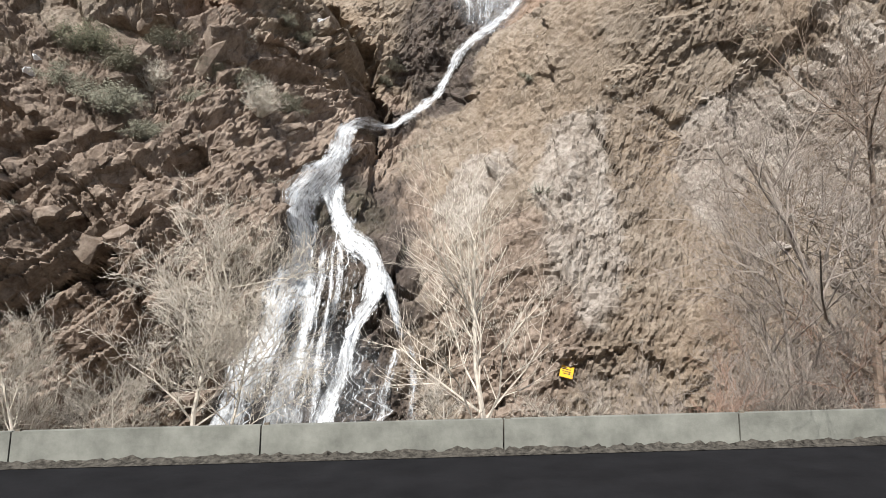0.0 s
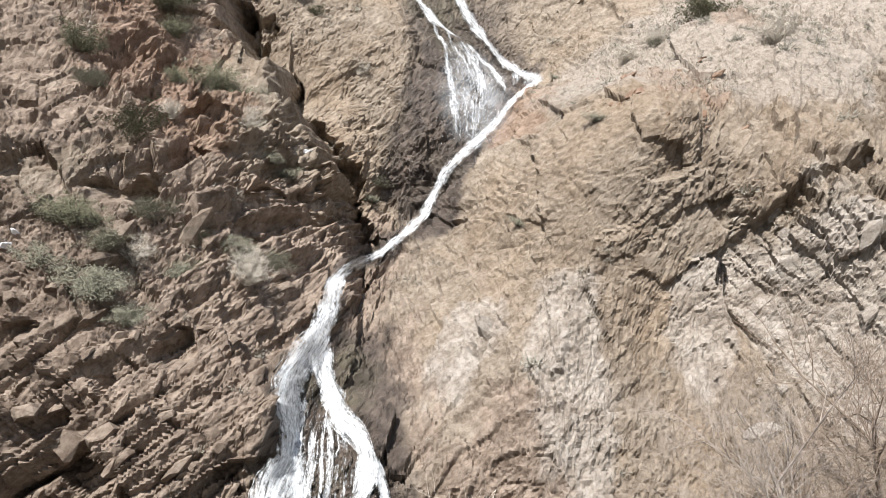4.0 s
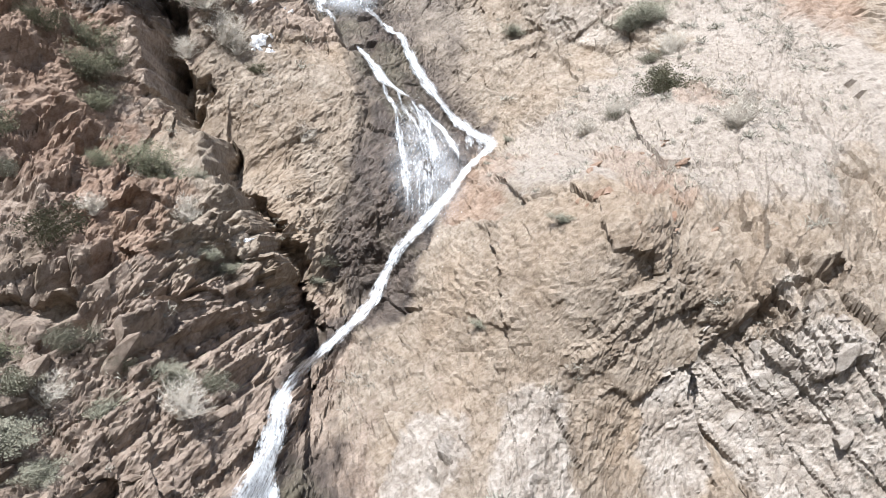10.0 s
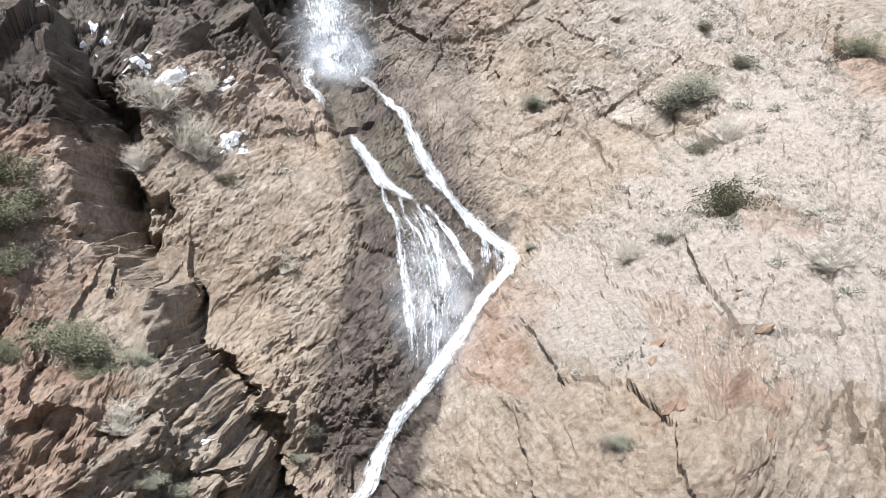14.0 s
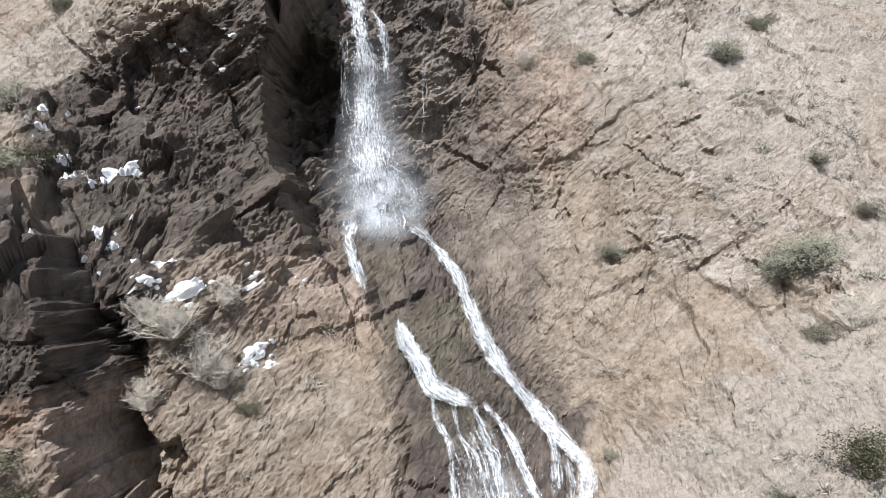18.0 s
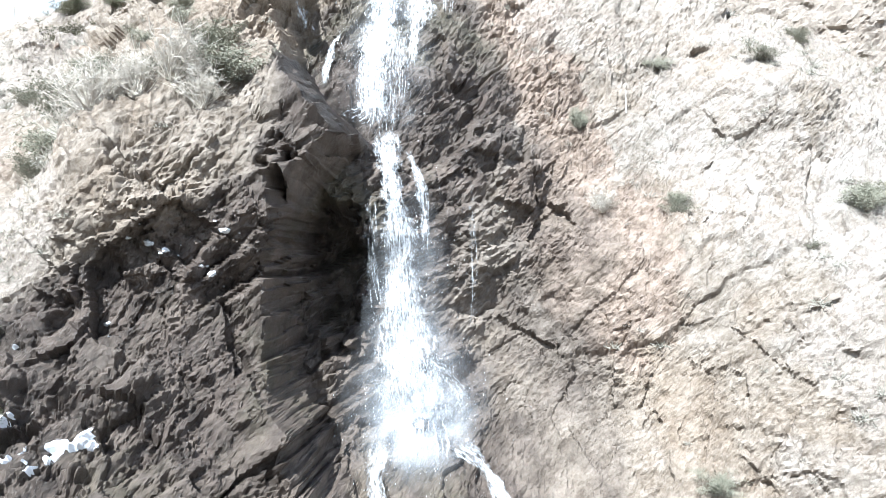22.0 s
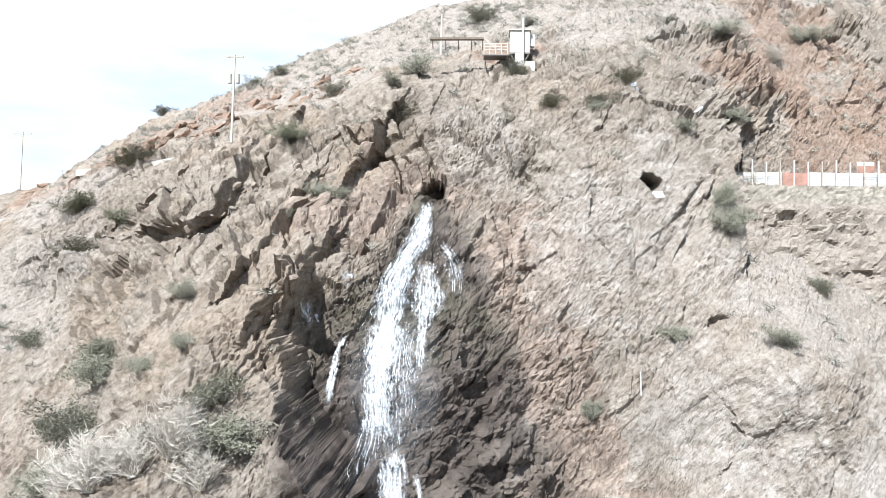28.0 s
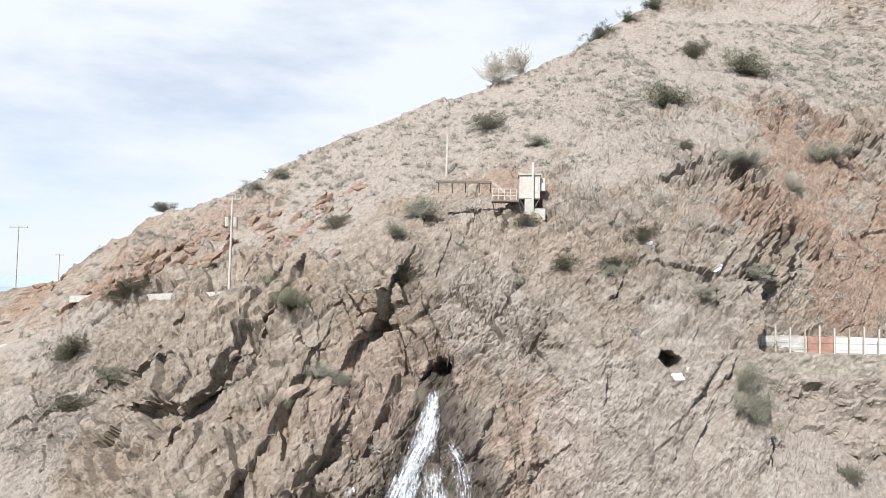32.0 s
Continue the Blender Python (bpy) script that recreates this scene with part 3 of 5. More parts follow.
    rough = np.maximum(rough, 0.8 * high) * (1 - 0.3 * smooth((z - 56) / 10) * smooth((x - 4) / 5) * smooth((104 - z) / 6))
    d = d + rough * (broken + ledges * (bedded - broken) + upright * (1 - ledges) * 0.45 * (slabs - broken))
    fine = grit(x, z, 1.1, 4, 211, 36, 1.7)
    fine = fine + 0.6 * upright * (grit(x, z, 0.9, 4, 215, 74, 1.7) - fine)
    patchy = np.clip(0.62 + 1.9 * fbm(x, z, 3.2, 4, 281), 0.12, 1.25)
    d = d + (0.45 + 0.55 * rough) * 0.60 * patchy * fine
    d = d + (0.5 + 0.5 * rough) * 0.17 * (0.4 + patchy) * (value_noise(x / 0.23, z / 0.23, 271) + 0.6 * value_noise(x / 0.13, z / 0.14, 272) - 0.8)
    return np.stack([x + nx * d, y + ny * d, z_in + nz * d], -1), np.stack([nx, ny, nz], -1), zones


def link_mesh(name, verts, faces, mat, parent=None, smooth_faces=False, loops=None):
    me = bpy.data.meshes.new(name)
    verts = np.asarray(verts, dtype=np.float32).reshape(-1, 3)
    faces = np.asarray(faces, dtype=np.int32)
    me.vertices.add(len(verts))
    me.vertices.foreach_set("co", verts.ravel())
    count, sides = faces.shape
    me.loops.add(count * sides)
    me.loops.foreach_set("vertex_index", faces.ravel())
    me.polygons.add(count)
    me.polygons.foreach_set("loop_start", np.arange(0, count * sides, sides, dtype=np.int32))
    me.polygons.foreach_set("use_smooth", np.full(count, smooth_faces, dtype=bool))
    me.materials.append(mat)
    me.update(calc_edges=True)
    me.validate()
    ob = new(name, me)
    ob.parent = parent
    return ob


def grid_faces(rows, cols):
    i = np.arange(rows - 1)[:, None] * cols + np.arange(cols - 1)[None, :]
    return np.stack([i, i + 1, i + cols + 1, i + cols], -1).reshape(-1, 4)


def build_cliff():
    cols, rows, flank, back = 860, 1000, 44, 12
    u = np.linspace(-1, 1, cols)
    out = 1 + 1.4 * (np.arange(1, flank + 1) / flank) ** 2
    u = np.concatenate([-out[::-1], u, out])
    v = np.linspace(0, 1, rows)
    half = 29 + 31 * v
    x = u[None, :] * half[:, None] + (3.0 * v)[:, None]
    top = np.interp(x, [p[0] for p in CREST], [p[1] for p in CREST]) + 1.2 * fbm(x, x * 0, 6, 4, 301)
    z = -9 + (top + 9) * v[:, None]
    where, normal, zones = cliff_points(x.astype(np.float32), z.astype(np.float32))
    last, rest = where[-1], []
    for k in range(1, back + 1):
        row = last.copy()
        row[:, 1] += 3.0 * k + 0.9 * k * k
        row[:, 2] -= 0.25 * k + 0.13 * k * k
        rest.append(row)
    where = np.concatenate([where, np.array(rest)], 0)
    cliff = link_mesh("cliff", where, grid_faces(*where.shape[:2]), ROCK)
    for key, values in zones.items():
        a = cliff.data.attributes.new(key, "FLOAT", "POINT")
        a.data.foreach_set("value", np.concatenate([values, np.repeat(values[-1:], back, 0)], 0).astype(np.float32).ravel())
    return tagged(cliff, "steep tan and brown broken rock cliff with dark wet rock beside the falls", "cliff", kind="structure")


cliff = build_cliff()


def on_cliff(x, z):
    p, n, _ = cliff_points(np.array([float(x)]), np.array([float(z)]))
    return Vector(p[0]), Vector(n[0])


# ---- ground, road, barrier ----
GROUND = plain("dry_ground", (0.15, 0.13, 0.105), 0.95, vary=0.35, scale=0.4, relief=0.1)
GRAVEL = plain("dark_gravel", (0.06, 0.055, 0.047), 0.95, vary=0.85, scale=7, relief=0.05)
ASPHALT = plain("asphalt", (0.011, 0.011, 0.012), 0.9, vary=0.3, scale=0.6, relief=0.01)
CONCRETE = plain("weathered_concrete", (0.165, 0.168, 0.148), 0.9, vary=0.32, scale=1.1, relief=0.02)
tagged(link_mesh("ground", [(-4500, -300, -6), (4500, -300, -6), (4500, 4800, -6), (-4500, 4800, -6)], [(0, 1, 2, 3)], GROUND), "flat plain running to the hazy horizon", "ground", kind="structure")


# the haze of distance is painted into the hills' pale blue colour
PAINTED_HAZE = plain("painted_haze", (0.36, 0.42, 0.47), 1.0, vary=0.08, scale=0.004)
far_x = np.arange(-4400, 4401, 100)
far_top = 40 + 70 * (fbm(far_x, far_x * 0, 900, 4, 31) + 0.4)
tagged(link_mesh("backdrop", [(a, 4300, -6) for a in far_x] + [(a, 4300, b) for a, b in zip(far_x, far_top)], grid_faces(2, len(far_x)), PAINTED_HAZE), "pale blue hazy hills on the horizon", "distance", kind="structure")
# the plain's blue-grey is also haze put into the colour
HAZED_PLAIN = plain("hazed_plain", (0.27, 0.33, 0.37), 1.0, vary=0.12, scale=0.003)
tagged(link_mesh("backdrop_plain", [(-4400, 1500, -5), (4400, 1500, -5), (4400, 4290, -5), (-4400, 4290, -5)], [(0, 1, 2, 3)], HAZED_PLAIN), "pale blue-grey plain far behind the hill", "distance", kind="structure")
# added slope, never in view: it keeps low sky light off the cliff
tagged(link_mesh("opposite_slope", [(-400, -45, -6), (400, -45, -6), (400, -150, 62), (-400, -150, 62), (400, -330, 90), (-400, -330, 90)], [(1, 0, 3, 2), (2, 3, 5, 4)], GROUND), "plain dry slope across the canyon", "slope", kind="structure")


def along(s, d, h):
    """A place by the road: s metres along the barrier, d metres beyond it, h above the road."""
    a = 0.0439
    return (-4.52 + s * math.cos(a) - d * math.sin(a), 18.07 + s * math.sin(a) + d * math.cos(a), 0.566 - 0.81 + 0.03 * s + h)


def slab(name, s0, s1, d0, d1, h0, h1, mat, parent=None):
    v = [along(s, d, h) for s in (s0, s1) for d in (d0, d1) for h in (h0, h1)]
    f = [(0, 1, 3, 2), (4, 6, 7, 5), (0, 4, 5, 1), (2, 3, 7, 6), (0, 2, 6, 4), (1, 5, 7, 3)]
    return link_mesh(name, v, f, mat, parent)


for grey in (ASPHALT, GROUND, GRAVEL, CONCRETE):
    grey.node_tree.nodes["Principled BSDF"].inputs["Specular IOR Level"].default_value = 0.06
tagged(slab("road", -60, 70, -60, -0.55, -0.3, 0.0, ASPHALT), "dark asphalt road lane", "road", kind="structure")
tagged(slab("verge", -60, 70, -0.6, 2.0, -0.6, 0.02, GRAVEL), "gravel verge along the barrier", "verge", kind="structure")
bank_s = np.arange(-45, 60, 0.12)
bank_d = np.array([-0.62, -0.52, -0.44, -0.36, -0.28, -0.2, -0.12])
bank_h = np.array([0.0, 0.03, 0.05, 0.08, 0.10, 0.12, 0.12])
bank = [along(a, d, h * (0.8 + 0.5 * noise.noise((a * 1.3, d * 4, 1)) + 1.1 * noise.noise((a * 5, d * 9, 2))) + 0.015) for a in bank_s for d, h in zip(bank_d, bank_h)]
tagged(link_mesh("verge_debris", bank, grid_faces(len(bank_s), len(bank_d)), GRAVEL), "ragged line of gravel and dead weeds at the barrier's foot", "debris", kind="stuff")
for k in range(-6, 7):
    prof = [(-0.20, 0.0), (-0.19, 0.10), (-0.16, 0.40), (-0.11, 0.81), (0.11, 0.81), (0.16, 0.40), (0.19, 0.10), (0.20, 0.0)]
    v = [along(6.1 * k + s, d, h) for s in (0.02, 6.08) for d, h in prof]
    me = [(i, (i + 1) % 8, 8 + (i + 1) % 8, 8 + i) for i in range(8)] + [(0, 7, 6, 1), (1, 6, 5, 2), (2, 5, 4, 3), (8, 9, 14, 15), (9, 10, 13, 14), (10, 11, 12, 13)]
    barrier = tagged(link_mesh("concrete_barrier", v, me, CONCRETE), "weathered grey concrete road barrier section", "barrier", "road barrier")
    slab("joint_seal", 6.1 * k - 0.035, 6.1 * k + 0.035, -0.10, 0.10, 0.0, 0.79, GRAVEL, barrier)
    slab("scupper", 6.1 * k + 2.2, 6.1 * k + 2.6, -0.215, -0.17, 0.0, 0.09, GRAVEL, barrier)
    slab("scupper", 6.1 * k + 3.6, 6.1 * k + 4.0, -0.215, -0.17, 0.0, 0.09, GRAVEL, barrier)
    slab("reflector", 6.1 * k + 0.06, 6.1 * k + 0.18, -0.05, 0.05, 0.81, 0.86, GROUND, barrier)


# ---- helpers for things ----
def group_of(name, at, label, category, group="", kind=""):
    e = new(name)
    e.location = at
    return tagged(e, label, category, group, kind)


class Soup:
    """Vertices and faces of one mesh, gathered piece by piece."""

    def __init__(self):
        self.v, self.f = [], []

    def quad(self, a, b, c, d):
        k = len(self.v)
        self.v += [a, b, c, d]
        self.f.append((k, k + 1, k + 2, k + 3))

    def box(self, lo, hi, m=None, bevel=0.0):
        (x0, y0, z0), (x1, y1, z1) = lo, hi
        k = len(self.v)
        p = [Vector((x, y, z)) for x in (x0, x1) for y in (y0, y1) for z in (z0, z1)]
        self.v += [tuple(m @ q) if m else tuple(q) for q in p]
        self.f += [tuple(k + i for i in q) for q in ((0, 1, 3, 2), (4, 6, 7, 5), (0, 4, 5, 1), (2, 3, 7, 6), (0, 2, 6, 4), (1, 5, 7, 3))]

    def tube(self, a, b, r0, r1, sides=4):
        a, b = Vector(a), Vector(b)
        w = (b - a).normalized()
        u = w.orthogonal().normalized()
        t = w.cross(u)
        k = len(self.v)
        for p, r in ((a, r0), (b, r1)):
            for i in range(sides):
                an = 2 * math.pi * i / sides
                self.v.append(tuple(p + u * (r * math.cos(an)) + t * (r * math.sin(an))))
        for i in range(sides):
            j = (i + 1) % sides
            self.f.append((k + i, k + j, k + sides + j, k + sides + i))
        if sides == 4:
            self.f += [(k + 3, k + 2, k + 1, k), (k + 4, k + 5, k + 6, k + 7)]

    def link(self, name, mat, parent=None, label=""):
        ob = link_mesh(name, self.v, self.f, mat, parent)
        return tagged(ob, label) if label else ob


def on_many(xs, zs):
    p, n, zn = cliff_points(np.asarray(xs, float), np.asarray(zs, float))
    return p, n, zn


# ---- water ----
def water_material(name, colour):
    """Falling water: white where its core is dense, torn into streaks and drops towards its edges."""
    m, n, l, b = material(name, 0.4)
    uv = n.new("ShaderNodeUVMap")
    sq = n.new("ShaderNodeMapping")
    sq.inputs["Scale"].default_value = (4.5, 0.8, 1.0)
    l.new(uv.outputs["UV"], sq.inputs["Vector"])
    streak = noise_tex(n, l, 1.5, 8, 0.72, sq.outputs["Vector"], 0.6)
    drops = noise_tex(n, l, 4.5, 7, 0.8, places(n))
    a = calc(n, l, "ADD", attr(n, "core"), calc(n, l, "MULTIPLY", calc(n, l, "SUBTRACT", streak, 0.5), 3.0))
    a = calc(n, l, "ADD", a, calc(n, l, "MULTIPLY", calc(n, l, "SUBTRACT", drops, 0.5), 1.8))
    l.new(span(n, l, a, 0.12, 1.15), b.inputs["Alpha"])
    b.inputs["Base Color"].default_value = (*colour, 1)
    return m


FOAM = water_material("white_water", (0.74, 0.77, 0.79))
def mist_material():
    m, n, l, b = material("drifting_mist", 0.9)
    soft = noise_tex(n, l, 0.55, 5, 0.6, places(n), 0.4)
    a = calc(n, l, "MULTIPLY", attr(n, "core"), span(n, l, soft, 0.30, 0.70, 0.15, 1.0))
    l.new(a, b.inputs["Alpha"])
    b.inputs["Base Color"].default_value = (0.72, 0.75, 0.78, 1)
    b.inputs["Specular IOR Level"].default_value = 0.0
    return m


MIST = mist_material()
SPRAY = plain("spray", (0.88, 0.91, 0.93), 0.5, vary=0.03)
waterfall = group_of("waterfall", (0, 0, 0), "white stepped waterfall tumbling down wet dark rock", "waterfall", kind="structure")
rnd = random.Random(5)


def stream(line, strands, dense=0.8, wander=0.5, hang=0.35):
    """A run of falling water from its top to its foot: a thin sheet and strands on it. line: x, z, width."""
    line = sorted(line, key=lambda p: -p[1]) if line[0][1] < line[-1][1] else line
    pts = np.array(line, float)
    seg = np.hypot(np.diff(pts[:, 0]), np.diff(pts[:, 1]))
    s = np.concatenate([[0], np.cumsum(seg)])
    step = 0.22
    at = np.arange(0, s[-1], step)
    cx, cz, w = (np.interp(at, s, pts[:, k]) for k in range(3))
    cx = np.convolve(np.pad(cx, 3, mode="edge"), np.ones(7) / 7, "valid")
    w = w * np.array([1.0 + 0.5 * noise.noise((a * 0.55, cx[0], 2)) + 0.3 * noise.noise((a * 1.7, cx[0], 6)) for a in at])
    across = 15
    o = np.linspace(-0.5, 0.5, across)
    tx, tz = np.gradient(cx), np.gradient(cz)
    size = np.hypot(tx, tz)
    sx, sz = -tz / size, tx / size
    gx = cx[:, None] + (o[None, :] * w[:, None]) * sx[:, None]
    gz = cz[:, None] + (o[None, :] * w[:, None]) * sz[:, None]
    u, v, y = gx.copy(), gz.copy(), np.full(gx.shape, 1e9)
    for turn in range(6):
        p, n, _ = on_many(u, v)
        miss_x, miss_z = gx - p[..., 0], gz - p[..., 2]
        fits = np.hypot(miss_x, miss_z) < 0.5
        y = np.where(fits, np.minimum(y, p[..., 1]), y)
        u, v = u + 0.7 * miss_x, v + 0.7 * miss_z
    rock = np.where(y > 1e8, p[..., 1], y)
    y = rock - 0.18
    for _ in range(5):
        out = np.pad(y, 1, mode="edge")
        y = np.minimum(y, np.minimum(np.minimum(out[:-2, 1:-1], out[2:, 1:-1]), np.minimum(out[1:-1, :-2], out[1:-1, 2:])))
    for i in range(1, len(at)):
        y[i] = np.minimum(y[i], y[i - 1] + hang * 0.3)
    for _ in range(8):
        y[1:-1] = (y[:-2] + 2 * y[1:-1] + y[2:]) / 4
        y[:, 1:-1] = (y[:, :-2] + 2 * y[:, 1:-1] + y[:, 2:]) / 4
    y = np.minimum(y, rock - 0.04)
    sheet = np.stack([gx, y - 0.08, gz], -1)

    def ribbon(soup, uvs, cores, i0, i1, off, wide, seed, lift):
        k0 = len(soup.v)
        for i in range(i0, i1):
            c = off + wander * 0.3 * (noise.noise((seed * 3.7, at[i] * 0.16, off)) + 0.08 * noise.noise((seed * 1.7, at[i] * 0.7, 3)))
            ww = wide * (0.65 + 0.6 * noise.noise((seed * 2.1, at[i] * 0.6, 7)))
            taper = min(1, (i - i0 + 1) / 3, (i1 - i) / 4)
            for k, d in enumerate((-0.5, 0, 0.5)):
                q = max(-0.5, min(0.5, c + d * ww * taper / max(w[i], 0.1)))
                f = (q + 0.5) * (across - 1)
                a = int(max(0, min(across - 2, math.floor(f))))
                g = sheet[i, a] + (sheet[i, a + 1] - sheet[i, a]) * (f - a)
                soup.v.append((g[0], g[1] - lift - (0.05 if k == 1 else 0), g[2]))
                cores.append((0.5 if k == 1 else -0.1) * taper - 0.3 * (1 - taper))
                uvs.append((seed * 5.3 + d * ww, at[i]))
        for i in range(i1 - i0 - 1):
            for k in range(2):
                soup.f.append((k0 + 3 * i + k, k0 + 3 * i + k + 1, k0 + 3 * i + k + 4, k0 + 3 * i + k + 3))

    def finish(soup, uvs, cores, name, mat, label):
        ob = soup.link(name, mat, waterfall, label)
        layer = ob.data.uv_layers.new(name="UVMap")
        idx = np.zeros(len(ob.data.loops), dtype=np.int32)
        ob.data.loops.foreach_get("vertex_index", idx)
        layer.data.foreach_set("uv", np.array(uvs, np.float32)[idx].ravel())
        ob.data.polygons.foreach_set("use_smooth", np.ones(len(ob.data.polygons), dtype=bool))
        ob.data.attributes.new("core", "FLOAT", "POINT").data.foreach_set("value", np.array(cores, np.float32))

    n_at = len(at)
    soup, uvs, cores = Soup(), [], []
    for i in range(n_at):
        end = min(1, (i + 1) / 4, (n_at - i) / (6 + 2.5 * w[-1]))
        for k in range(across):
            g = sheet[i, k]
            lump = 0.16 * noise.noise((g[0] * 1.1, g[2] * 0.8, 4.0)) + 0.07 * noise.noise((g[0] * 3.0, g[2] * 1.6, 9.0))
            soup.v.append((g[0], g[1] - 0.05 + lump, g[2]))
            uvs.append((o[k] * w[i] + cx[0] * 3.1, at[i]))
            cores.append(dense * (1 - (2 * abs(o[k])) ** 2.2) * end - 0.35 * (1 - end) - (0.3 if k in (0, across - 1) else 0.0))
    soup.f = [tuple(q) for q in grid_faces(n_at, across)]
    finish(soup, uvs, cores, "water_sheet", FOAM, "")
    soup, uvs, cores = Soup(), [], []
    mean = float(w.mean())
    for k in range(int(strands * 0.9)):
        i0 = int(rnd.random() * n_at * 0.75)
        i1 = int(min(n_at, i0 + 8 + n_at * (0.1 + 0.35 * rnd.random())))
        if i1 - i0 > 5:
            ribbon(soup, uvs, cores, i0, i1, rnd.gauss(0, 0.21), rnd.uniform(0.02, 0.06) * mean + 0.08, rnd.uniform(0, 50), 0.03 + 0.10 * rnd.random())
    if soup.f:
        finish(soup, uvs, cores, "water_strand", FOAM, "")


